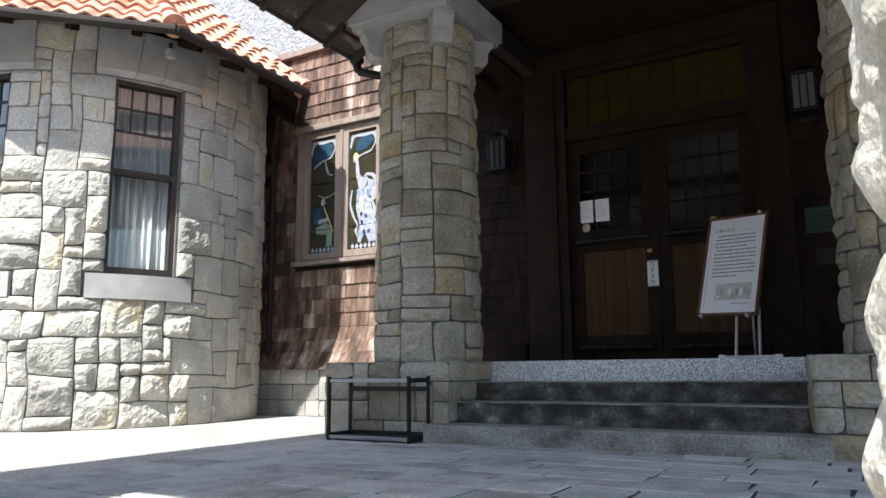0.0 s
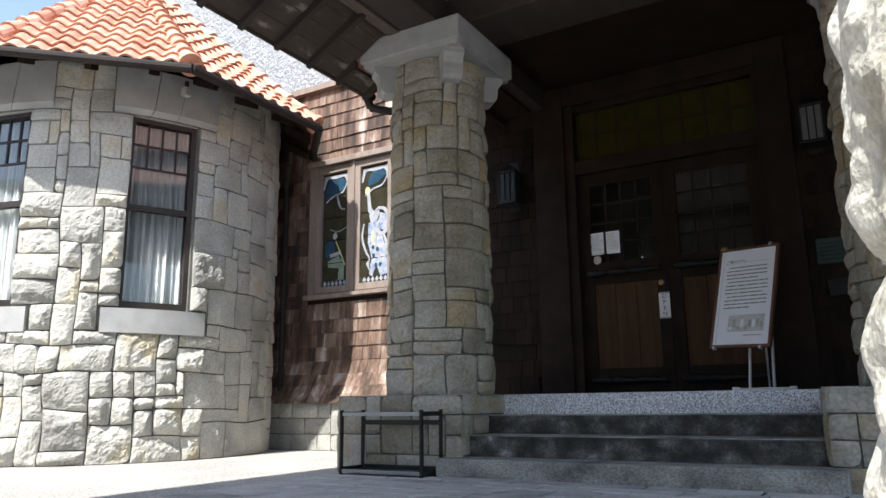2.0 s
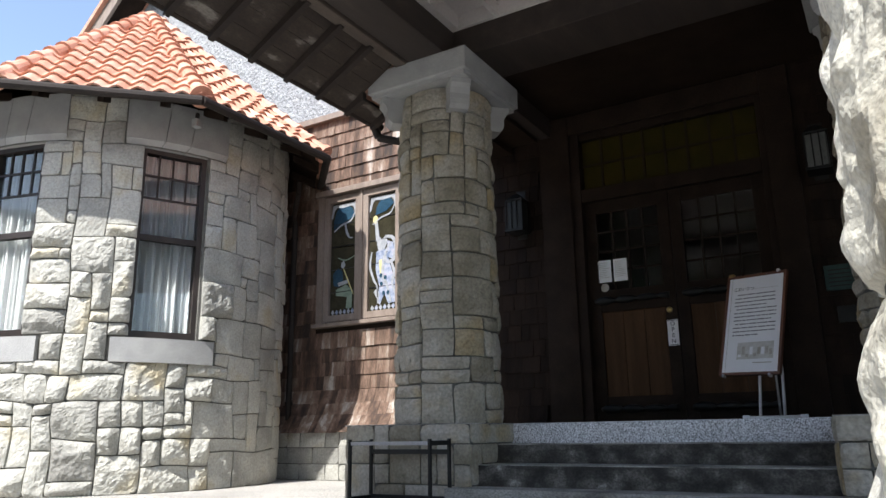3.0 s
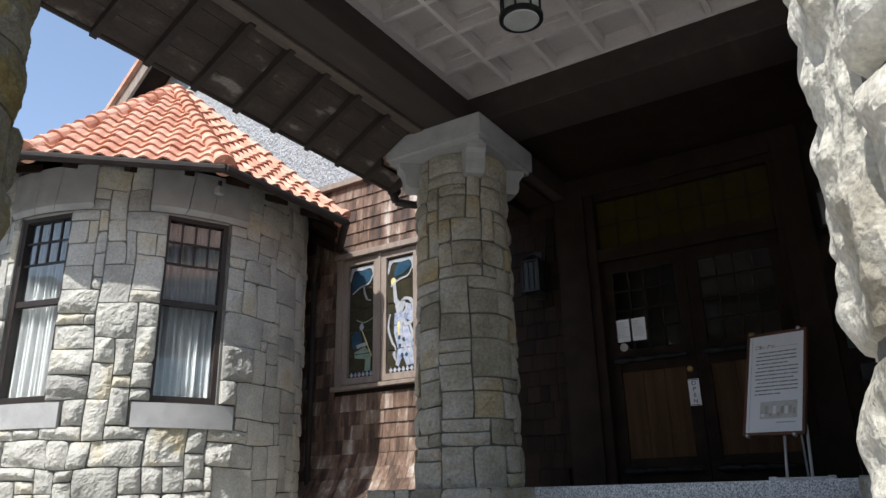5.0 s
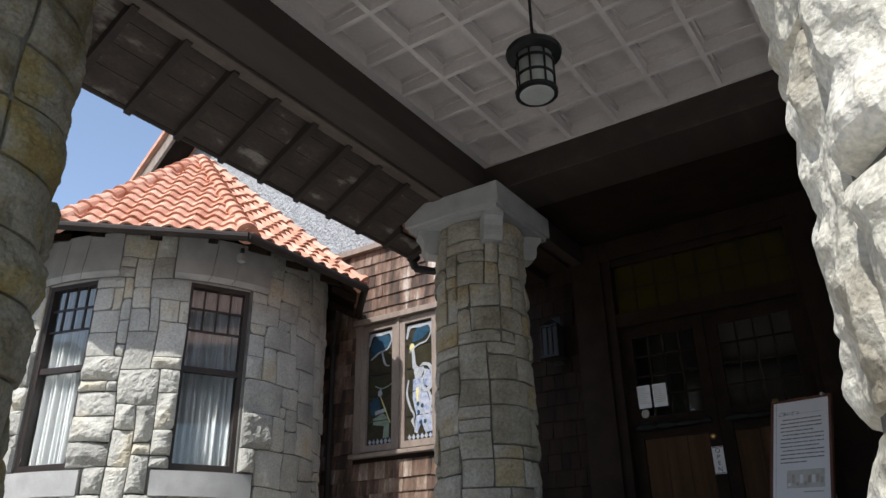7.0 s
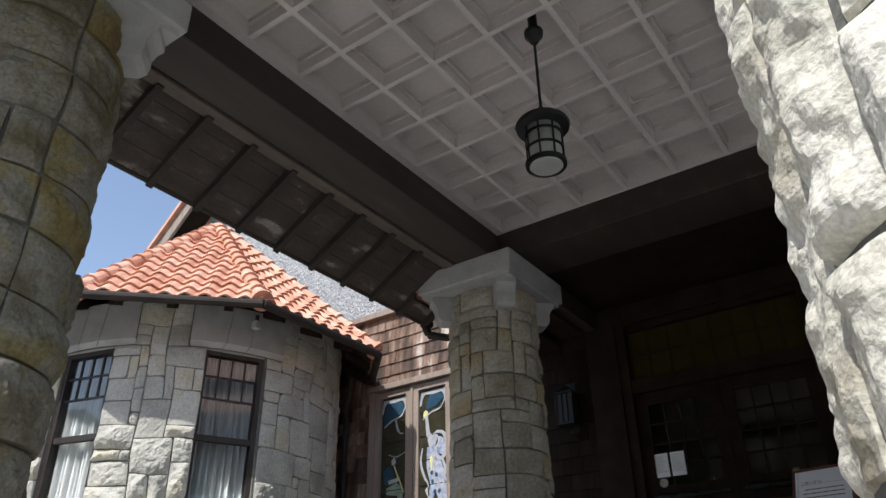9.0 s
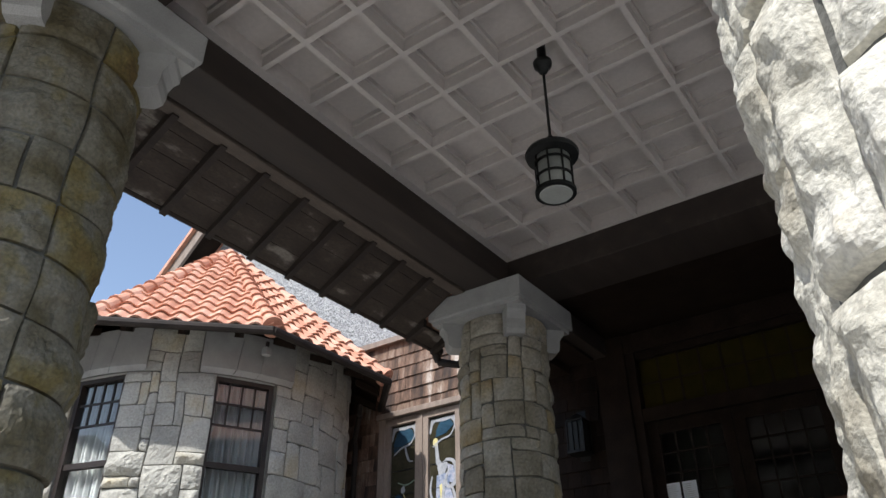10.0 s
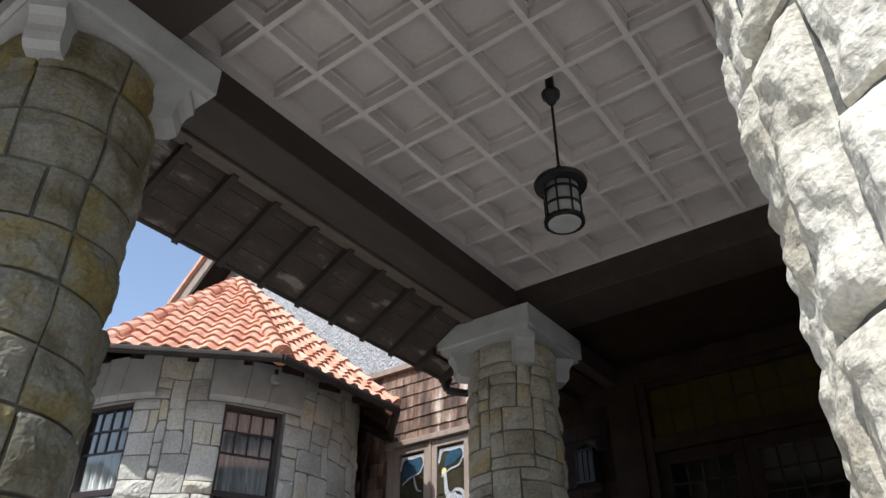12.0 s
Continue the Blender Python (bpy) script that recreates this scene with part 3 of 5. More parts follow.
vs = [bm.verts.new(v) for v in ((1.5, EY0, EZ), (1.5, 7.1, EZ), (0.53, 7.1, WZ), (0.53, 0.67, WZ))]
bm.faces.new(vs)
part("soffit", bm, SOFFIT_WOOD, roof)

# ---- house wall with its openings ----
WY = 7.1
DX0, DX1, DZ1 = -2.60, -0.76, 3.62               # doorway
SX0, SX1, SZ0, SZ1 = -6.12, -4.82, 1.90, 3.52    # stained window
wall = thing("wall_north", "timber house wall clad in weathered shingles over a stone base", "wall", "structure")
part("core", boxes((-7.6, SX0, WY, WY + 0.2, 0, 4.7), (SX0, SX1, WY, WY + 0.2, 0, SZ0), (SX0, SX1, WY, WY + 0.2, SZ1, 4.7), (SX1, DX0, WY, WY + 0.2, 0, 4.7),
                   (DX0, DX1, WY, WY + 0.2, DZ1, 4.7), (DX0, DX1, WY, WY + 0.2, 0, FLOOR), (DX1, 2.2, WY, WY + 0.2, 0, 4.7)), DARK_WOOD, wall)


def flare(z):
    return 0.02 + 0.26 * max(0.0, (1.05 - z) / 0.5) ** 1.4 if z < 1.05 else 0.02


rng = random.Random(8)


def courses(x0, x1, z0, z1, step):
    z = z0
    while z < z1:
        x = x0 - rng.uniform(0, 0.1)
        while x < x1:
            w = rng.uniform(0.09, 0.21)
            yield max(x, x0), min(x + w, x1), z, step
            x += w
        z += step


def shingle(xa, xb, z, step, flat=False):
    lean = rng.uniform(-0.004, 0.006)
    ybot, ytop = WY - (0.02 if flat else flare(z)) - 0.024 + lean, WY - (0.02 if flat else flare(z + step)) - 0.002
    zb = z - 0.008 + rng.uniform(-0.006, 0.004)
    zt = z + step + 0.03
    g = 0.002
    return [(xa + g, ybot, zb), (xb - g, ybot, zb), (xb - g, ytop, zt), (xa + g, ytop, zt), (xa + g, ybot + 0.016, zb), (xb - g, ybot + 0.016, zb),
            (xb - g, ytop + 0.002, zt), (xa + g, ytop + 0.002, zt)]


BOX_FACES = [(0, 1, 2, 3), (5, 4, 7, 6), (4, 5, 1, 0), (4, 0, 3, 7), (1, 5, 6, 2), (3, 2, 6, 7)]
for xa, xb, z, step in courses(-6.75, -4.30, 0.55, 4.58, 0.168):
    if z + step > SZ0 - 0.02 and z < SZ1 + 0.05 and xb > SX0 - 0.055 and xa < SX1 + 0.055:
        if xa < SX0 - 0.055:
            xb = SX0 - 0.055
        elif xb > SX1 + 0.055:
            xa = SX1 + 0.055
        else:
            continue
    if xb - xa < 0.02:
        continue
    raw("shingle", shingle(xa, xb, z, step), BOX_FACES, SHINGLE, wall)
# Under the porch the same cladding takes the shade-darkened copy.
verts, faces = [], []
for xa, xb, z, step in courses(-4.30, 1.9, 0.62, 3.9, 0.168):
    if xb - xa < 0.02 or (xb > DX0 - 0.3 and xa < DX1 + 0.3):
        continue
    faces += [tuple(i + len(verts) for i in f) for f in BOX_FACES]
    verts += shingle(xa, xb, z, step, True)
tagged(raw("dark_shingles", verts, faces, PORCH_SHADE_SHINGLE, wall), kind="stuff")
part("coping", boxes((-7.6, -4.2, WY - 0.10, WY + 0.22, 4.61, 4.69)), TRIM_WOOD, wall, "weathered board capping the wall")
base = thing("house_base", "whitish squared stone base course under the shingles", "stone base", "structure")
part("core", boxes((-7.6, -3.9, WY - 0.22, WY, 0, 0.56)), PALE_MORTAR, base)
rng2 = random.Random(77)
for u, v, w, h in pack(14, 3, np.zeros((14, 3)), rng2, wide=(1, 2, 2, 3), tall=(1, 1, 2)):
    stone_face(lambda s, z, o: (-6.8 + s, WY - 0.222 - o, z), u * 0.2, (u + w) * 0.2, v * 0.185, (v + h) * 0.185, rng2, 0.02, 0.006, 4, parent=base, material=PALE_STONE)

# ---- round tower ----
TX, TY, TR, TH = -7.80, 5.50, 1.85, 3.95
tower = thing("tower_wall", "round tower of rock-faced pale tuff blocks with two tall windows", "tower", "structure", at=(TX, TY, 0))


def on_tower(a, z, out=0.0):
    return ((TR + out) * math.cos(radians(a)), (TR + out) * math.sin(radians(a)), z)


def arc_block(a0, a1, z0, z1, rin, rout, n=None):
    n = n or max(2, int((a1 - a0) / 5))
    bm = bmesh.new()
    rows = []
    for i in range(n + 1):
        a = radians(a0 + (a1 - a0) * i / n)
        rows.append([bm.verts.new((r * math.cos(a), r * math.sin(a), z)) for r, z in ((rin, z0), (rout, z0), (rout, z1), (rin, z1))])
    for p, q in zip(rows, rows[1:]):
        for k in range(4):
            bm.faces.new((p[k], q[k], q[(k + 1) % 4], p[(k + 1) % 4]))
    bm.faces.new(rows[0][::-1]); bm.faces.new(rows[-1])
    bmesh.ops.recalc_face_normals(bm, faces=bm.faces)
    return bm


WINS = [(-34.8, -13.7), (-85.1, -64.0)]
WZ0, WZ1 = 1.46, 3.43
RI, RO = TR - 0.38, TR - 0.006
for a0, a1, z0, z1 in ((-200, 160, 0, WZ0), (-200, 160, WZ1, TH), (-200, WINS[1][0], WZ0, WZ1), (WINS[1][1], WINS[0][0], WZ0, WZ1), (WINS[0][1], 160, WZ0, WZ1)):
    part("core", arc_block(a0, a1, z0, z1, RI, RO), PALE_MORTAR, tower)
rng = random.Random(3)
A0, A1 = -112.0, 38.0
SU, SV = 3.0, 0.1225
NU, NV = int((A1 - A0) / SU), 33
blocked = np.zeros((NU, NV), bool)
for a0, a1 in WINS:
    for u in range(NU):
        am = A0 + SU * (u + 0.5)
        for v in range(NV):
            zm = SV * (v + 0.5)
            if a0 < am < a1 and WZ0 - 0.05 < zm < WZ1:
                blocked[u, v] = True
            if a0 - 4.6 < am < a1 + 6.6 and (1.22 < zm < WZ0 or 3.46 < zm):
                blocked[u, v] = True
arcm = TR * radians(1)


def tower_face(s, z, o):
    ds, dz = wander(on_tower(s / arcm, z), k=2.0, size=0.05)
    hold = min(1.0, max(0.0, z) / 0.2, max(0.0, TH - z) / 0.1)
    for a0, a1 in WINS:           # true edges round the openings
        da = max(a0 - 4.6 - s / arcm, s / arcm - a1 - 6.6, 0.0) * arcm
        dh = max(1.22 - z, 0.0)
        hold = min(hold, math.hypot(da, dh) / 0.25 + 0.12)
    return on_tower((s + ds * hold) / arcm, z + dz * hold, o)


for u, v, w, h in pack(NU, NV, blocked, rng, wide=(2, 3, 4, 4, 5), tall=(2, 2, 2, 3, 3, 1)):
    z0, z1 = v * SV, (v + h) * SV
    am = A0 + SU * (u + w / 2)
    bold = z1 < 2.7 and am < -6
    stone_face(tower_face, (A0 + u * SU) * arcm, (A0 + (u + w) * SU) * arcm, z0, z1, rng, 0.062 if bold else 0.020,
               0.024 if bold else 0.010, 12 if bold else 9, joint=0.0036, soft=0.045 if bold else 0.03, parent=tower, material=PALE_STONE, margin=0.5 if bold else 0.85)


def voussoir(b0, b1, t0, t1, z0, z1, z2):
    """A stone of the flat arch: straight above, its joint slanting below, with a splayed lower edge."""
    bm = bmesh.new()
    rows = []
    n = 5
    for i in range(n + 1):
        f = i / n
        row = []
        for r, lo, hi, z in ((RI + 0.1, b0, b1, z0), (TR - 0.02, b0, b1, z0), (TR + 0.032, b0 + (t0 - b0) * 0.5, b1 + (t1 - b1) * 0.5, z1), (TR + 0.032, t0, t1, z2), (RI + 0.1, t0, t1, z2)):
            a = radians(lo + (hi - lo) * f)
            row.append(bm.verts.new((r * math.cos(a), r * math.sin(a), z)))
        rows.append(row)
    for p, q in zip(rows, rows[1:]):
        for k in range(5):
            bm.faces.new((p[k], q[k], q[(k + 1) % 5], p[(k + 1) % 5]))
    bm.faces.new(rows[0][::-1])
    bm.faces.new(rows[-1])
    bmesh.ops.recalc_face_normals(bm, faces=bm.faces)
    return bm


for a0, a1 in WINS:
    part("sill", arc_block(a0 - 4.1, a1 + 5.2, 1.215, WZ0 - 0.01, RI + 0.1, TR + 0.05, 12), GRANITE, tower, "smooth pale granite window sill")
    for b0, b1, t0, t1 in ((-5.0, 5.2, -5.0, 7.8), (5.4, 13.0, 8.0, 16.0), (13.2, 27.8, 16.2, 27.8)):
        part("lintel_stone", voussoir(a0 + b0, a0 + b1, a0 + t0, a0 + t1, WZ1 - 0.005, 3.50, 3.94), GRANITE, tower, "dressed stone of the flat window arch")


def sash_window(a0, a1, name, label):
    """A tall double-hung window with small panes along the top, set in the tower."""
    pa, pb = Vector(on_tower(a0, 0, -0.085)), Vector(on_tower(a1, 0, -0.085))
    w, h = (pb - pa).length, WZ1 - WZ0
    mid = (pa + pb) / 2
    x = (pb - pa).normalized()
    m = Matrix((( x.x, -x.y, 0, TX + mid.x), (x.y, x.x, 0, TY + mid.y), (0, 0, 1, WZ0), (0, 0, 0, 1)))
    win = thing(name, label, "window", "structure")
    win.matrix_world = m
    hw = w / 2 + 0.02
    part("lining", boxes((-hw, -hw + 0.012, 0.052, 0.30, 0, h), (hw - 0.012, hw, 0.052, 0.30, 0, h)), SASH, win)
    part("frame", boxes((-hw, -hw + 0.06, -0.05, 0.05, 0, h), (hw - 0.06, hw, -0.05, 0.05, 0, h), (-hw + 0.06, hw - 0.06, -0.05, 0.05, 0, 0.07),
                        (-hw + 0.06, hw - 0.06, -0.05, 0.05, h - 0.05, h)), SASH, win)
    zr = h * 0.52
    part("meeting_rail", boxes((-hw + 0.06, hw - 0.06, -0.035, 0.035, zr - 0.03, zr + 0.03)), SASH, win)
    z1, z2 = h - 0.05 - 0.23, h - 0.05 - 0.47
    for z in (z1, z2):
        part("muntin", boxes((-hw + 0.06, hw - 0.06, -0.015, 0.015, z - 0.010, z + 0.010)), SASH, win)
    for k in range(1, 4):
        xx = -hw + 0.06 + (2 * hw - 0.12) * k / 4
        part("muntin", boxes((xx - 0.009, xx + 0.009, -0.014, 0.014, z2, h - 0.05)), SASH, win)
    for z0p, z1p in ((0.07, zr - 0.03), (zr + 0.03, h - 0.05)):
        p = part("pane", boxes((-hw + 0.06, hw - 0.06, -0.003, 0.003, z0p, z1p)), GLASS, win)
        p.visible_shadow = False
    cur = thing("curtain", "white pleated net curtains drawn closed inside the window", "curtain", group="tower curtains")
    cur.matrix_world = m
    for s0, s1 in ((-hw + 0.03, 0.002), (0.004, hw - 0.03)):
        vs, fs = [], []
        n = 44
        for i in range(n + 1):
            xx = s0 + (s1 - s0) * i / n
            yy = 0.095 + 0.036 * math.sin(i * 0.62) + 0.022 * math.sin(i * 0.31 + s0 * 9)
            for zz in (0.04, h * 0.5, h - 0.02):
                vs.append((xx + 0.006 * math.sin(zz * 3 + i), yy, zz))
        for i in range(n):
            for k in range(2):
                a = i * 3 + k
                fs.append((a, a + 3, a + 4, a + 1))
        raw("drape", vs, fs, CURTAIN, cur, smooth=True)
    return win


sash_window(*WINS[0], "window_2", "tall dark-framed sash window with small upper panes and sky reflected")
sash_window(*WINS[1], "window_3", "tall dark-framed sash window with a sunlit white curtain behind")
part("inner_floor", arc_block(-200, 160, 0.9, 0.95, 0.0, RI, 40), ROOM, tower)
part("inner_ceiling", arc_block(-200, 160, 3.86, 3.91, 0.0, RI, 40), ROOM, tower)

# ---- tower roof: eight tiled slopes ----
EAVE_Z, APEX_Z, INR = 3.763, 5.86, 2.225
CIRC = INR / math.cos(radians(22.5))
troof = thing("tower_roof", "eight-sided roof of orange terracotta S-shaped tiles with round hip tiles", "roof", "structure", at=(-7.693, 5.39, 0))
bm = bmesh.new()
tip = [bm.verts.new((0, 0, APEX_Z - d)) for d in (0.05, 0.12)]
rim = [[bm.verts.new(((CIRC - 0.04) * math.cos(radians(22.5 + 45 * k)), (CIRC - 0.04) * math.sin(radians(22.5 + 45 * k)), EAVE_Z - d)) for k in range(8)] for d in (0.0, 0.05)]
for k in range(8):
    bm.faces.new((rim[0][k], rim[0][(k + 1) % 8], tip[0]))
    bm.faces.new((rim[1][(k + 1) % 8], rim[1][k], tip[1]))
    bm.faces.new((rim[0][k], rim[1][k], rim[1][(k + 1) % 8], rim[0][(k + 1) % 8]))
part("deck", bm, DARK_WOOD, troof)
TW, TL = 0.200, 0.246
pitch = math.atan2(APEX_Z - EAVE_Z, INR)
run = math.hypot(INR, APEX_Z - EAVE_Z)


def s_tile(clip):
    """One S-shaped tile in the slope's plane (x along the eave, y up the slope), trimmed at the hips."""
    bm = bmesh.new()
    n = 9
    rows = []
    for yy, lift in ((-0.03, 0.040), (TL, 0.004)):
        row_ = []
        for k in range(n + 1):
            f = k / n
            z = 0.050 * abs(math.cos(math.pi * f)) ** 1.4 - 0.012
            row_.append((f * TW - TW / 2, yy, z + lift))
        rows.append(row_)
    top = [[bm.verts.new(p) for p in r] for r in rows]
    low = [bm.verts.new((p[0], p[1] + 0.003, p[2] - 0.022)) for p in rows[0]]
    for k in range(n):
        bm.faces.new((top[0][k], top[0][k + 1], top[1][k + 1], top[1][k]))
        bm.faces.new((low[k], low[k + 1], top[0][k + 1], top[0][k]))
    for co, no in clip:
        bmesh.ops.bisect_plane(bm, geom=bm.verts[:] + bm.edges[:] + bm.faces[:], plane_co=co, plane_no=no, clear_outer=True)
    return bm


rng = random.Random(12)
for side in range(8):
    ang = side * 45.0 - 90.0           # outward direction of the slope
    if not -140 <= ang <= 50:
        continue
    out = Vector((math.cos(radians(ang)), math.sin(radians(ang)), 0))
    along = Vector((-out.y, out.x, 0))
    up = (-out * math.cos(pitch) + Vector((0, 0, 1)) * math.sin(pitch))
    nrm = along.cross(up)
    o = out * INR + Vector((0, 0, EAVE_Z))
    M = Matrix(((along.x, up.x, nrm.x, o.x), (along.y, up.y, nrm.y, o.y), (along.z, up.z, nrm.z, o.z), (0, 0, 0, 1)))
    half = INR * math.tan(radians(22.5))
    rows_n = int(run / (TL - 0.03)) + 1
    k_side = half / run
    for j in range(rows_n):
        y0 = j * (TL - 0.03) - 0.02
        hw = half * (1 - max(0, y0) / run)
        nn = int(hw / TW) + 2
        for i in range(-nn, nn + 1):
            xc = i * TW + 0.05
            if abs(xc) - TW / 2 > hw:
                continue
            clip = [((half - xc, -y0, 0), (1, k_side, 0)), ((-half - xc, -y0, 0), (-1, k_side, 0))]
            bm = s_tile(clip)
            if len(bm.faces) < 3:
                bm.free()
                continue
            bmesh.ops.transform(bm, matrix=M @ Matrix.Translation((xc + rng.uniform(-0.003, 0.003), y0 + rng.uniform(-0.004, 0.004), rng.uniform(0, 0.004))), verts=bm.verts)
            part("tile", bm, TERRACOTTA, troof, smooth=False)
for k in range(8):
    a = radians(22.5 + 45 * k)
    foot = Vector((CIRC * math.cos(a), CIRC * math.sin(a), EAVE_Z + 0.02))
    top = Vector((0, 0, APEX_Z + 0.02))
    if not -150 <= (math.degrees(a) + 180) % 360 - 180 <= 70:
        continue
    d = (top - foot)
    n = 14
    for i in range(n):
        p0, p1 = foot + d * (i / n), foot + d * ((i + 1.10) / n)
        bm = bmesh.new()
        tube(bm, p0, p0 + d.normalized() * 0.045, 0.104, 14, 0.100)
        tube(bm, p0 + d.normalized() * 0.02, p1, 0.090, 14, 0.074)
        part("hip_tile", bm, TERRACOTTA, troof, smooth=False)
    bm = bmesh.new()
    tube(bm, foot - d.normalized() * 0.03, foot + d.normalized() * 0.02, 0.118, 18)
    part("hip_end", bm, TERRACOTTA, troof, "round terracotta end of the hip")
for k in range(8):
    a, b = radians(22.5 + 45 * k), radians(67.5 + 45 * k)
    r = CIRC + 0.05
    bm = bmesh.new()
    tube(bm, (r * math.cos(a), r * math.sin(a), EAVE_Z - 0.045), (r * math.cos(b), r * math.sin(b), EAVE_Z - 0.045), 0.048, 10)
    part("gutter", bm, GUTTER, troof, "dark metal eaves gutter")
    for f in (0.18, 0.5, 0.82):
        aa = a + (b - a) * f
        rr = INR / math.cos(aa - (a + b) / 2)
        c, s = math.cos((a + b) / 2), math.sin((a + b) / 2)
        px, py = rr * math.cos(aa), rr * math.sin(aa)
        bm = bmesh.new()
        box(bm, -0.34, -0.03, -0.028, 0.028, -0.125, -0.045, m=Matrix(((c, -s, 0, px), (s, c, 0, py), (-0.42, 0, 1, EAVE_Z), (0, 0, 0, 1))))
        part("bracket", bm, DARK_WOOD, troof)

# ---- gable behind ----
gable = thing("house_gable", "pebble-dashed house gable rising behind the tower roof", "house", "structure")
bm = bmesh.new()
GY = 7.75
pts = [(-12.6, 4.0), (2.2, 4.0), (2.2, 5.4), (-4.0, 6.2), (-9.0, 10.6), (-12.6, 7.2)]
a = [bm.verts.new((x, GY, z)) for x, z in pts]
b = [bm.verts.new((x, GY + 0.3, z)) for x, z in pts]
bm.faces.new(a); bm.faces.new(b[::-1])
for i in range(6):
    bm.faces.new((a[i], b[i], b[(i + 1) % 6], a[(i + 1) % 6]))
bmesh.ops.recalc_face_normals(bm, faces=bm.faces)
part("gable_wall", bm, STUCCO, gable)


def slope_board(x0, x1, y0, y1, drop, thick):
    """A board that follows the western slope of the gable."""
    bm = bmesh.new()
    vs = []
    for x in (x0, x1):
        z = 8.52 + 0.92 * (x + 11.53) - drop
        vs.append([bm.verts.new((x, y, zz)) for y in (y0, y1) for zz in (z - thick, z)])
    a, b = vs
    for q in ((a[0], a[1], a[3], a[2]), (b[0], b[2], b[3], b[1]), (a[0], b[0], b[1], a[1]), (a[2], a[3], b[3], b[2]), (a[1], b[1], b[3], a[3]), (a[0], a[2], b[2], b[0])):
        bm.faces.new(q)
    bmesh.ops.recalc_face_normals(bm, faces=bm.faces)
    return bm


part("verge_tiles", slope_board(-13.4, -8.6, 7.08, 8.2, -0.04, 0.11), TERRACOTTA, gable, "terracotta tiles along the gable edge")
part("barge_board", slope_board(-13.4, -8.6, 7.16, 7.22, 0.08, 0.36), TRIM_WOOD, gable, "pale weathered barge board")
part("soffit", slope_board(-13.4, -8.6, 7.22, 7.75, 0.12, 0.08), DARK_WOOD, gable)

# ---- downpipe ----
pipe = thing("downpipe", "dark metal rain pipe between the tower and the shingled wall", "rain pipe", "structure")
PX, PY = -6.46, 6.93
bm = bmesh.new()
tube(bm, (PX, PY, 0.0), (PX, PY, 3.22), 0.036, 12)
part("pipe", bm, GUTTER, pipe)
bm = bmesh.new()
pts = [(PX, PY, 3.2), (PX + 0.02, PY - 0.05, 3.30), (PX + 0.20, PY - 0.20, 3.42), (PX + 0.32, PY - 0.30, 3.50), (PX + 0.34, PY - 0.32, 3.64)]
for p, q in zip(pts, pts[1:]):
    tube(bm, p, q, 0.034, 10)
part("elbow", bm, GUTTER, pipe)
for z in (0.9, 2.0, 3.0):
    bm = bmesh.new()
    tube(bm, (PX, PY, z - 0.02), (PX, PY, z + 0.02), 0.045, 12)
    part("clip", bm, GUTTER, pipe)

# ---- entrance doors ----
casing = thing("door_frame", "heavy dark timber frame with a glazed transom round the doors", "door frame", "structure")
Y1 = WY - 0.06
part("jamb", boxes((-3.00, -2.66, Y1, WY, FLOOR, 3.84), bevel=0.006), DARK_WOOD, casing)
part("jamb", boxes((-0.72, -0.47, Y1, WY, FLOOR, 3.84), bevel=0.006), DARK_WOOD, casing)
part("head", boxes((-2.658, -0.722, Y1 + 0.003, WY, 3.62, 3.84), bevel=0.006), DARK_WOOD, casing)
part("jamb_lining", boxes((-2.66, -2.56, WY - 0.03, WY + 0.2, FLOOR, 3.62), bevel=0.004), DARK_WOOD, casing)
part("jamb_lining", boxes((-0.78, -0.72, WY - 0.03, WY + 0.2, FLOOR, 3.62), bevel=0.004), DARK_WOOD, casing)
part("transom_bar", boxes((-2.558, -0.782, WY - 0.02, WY + 0.12, 2.85, 2.99), bevel=0.006), DARK_WOOD, casing)
part("transom_head", boxes((-2.558, -0.782, WY + 0.0, WY + 0.12, 3.55, 3.62), bevel=0.006), DARK_WOOD, casing)
for i in range(8):
    for j in range(2):
        w, h = (2.558 - 0.782) / 8, 0.28
        x0, z0 = -2.558 + i * w, 2.99 + j * h
        part("pane", boxes((x0 + 0.011, x0 + w - 0.011, WY + 0.055, WY + 0.062, z0 + 0.011, z0 + h - 0.011)), AMBER, casing)
for i in range(1, 8):
    x = -2.558 + i * w
    part("muntin", boxes((x - 0.012, x + 0.012, WY + 0.045, WY + 0.072, 2.99, 3.55)), DARK_WOOD, casing)
part("muntin", boxes((-2.558, -0.782, WY + 0.048, WY + 0.07, 3.258, 3.282)), DARK_WOOD, casing)


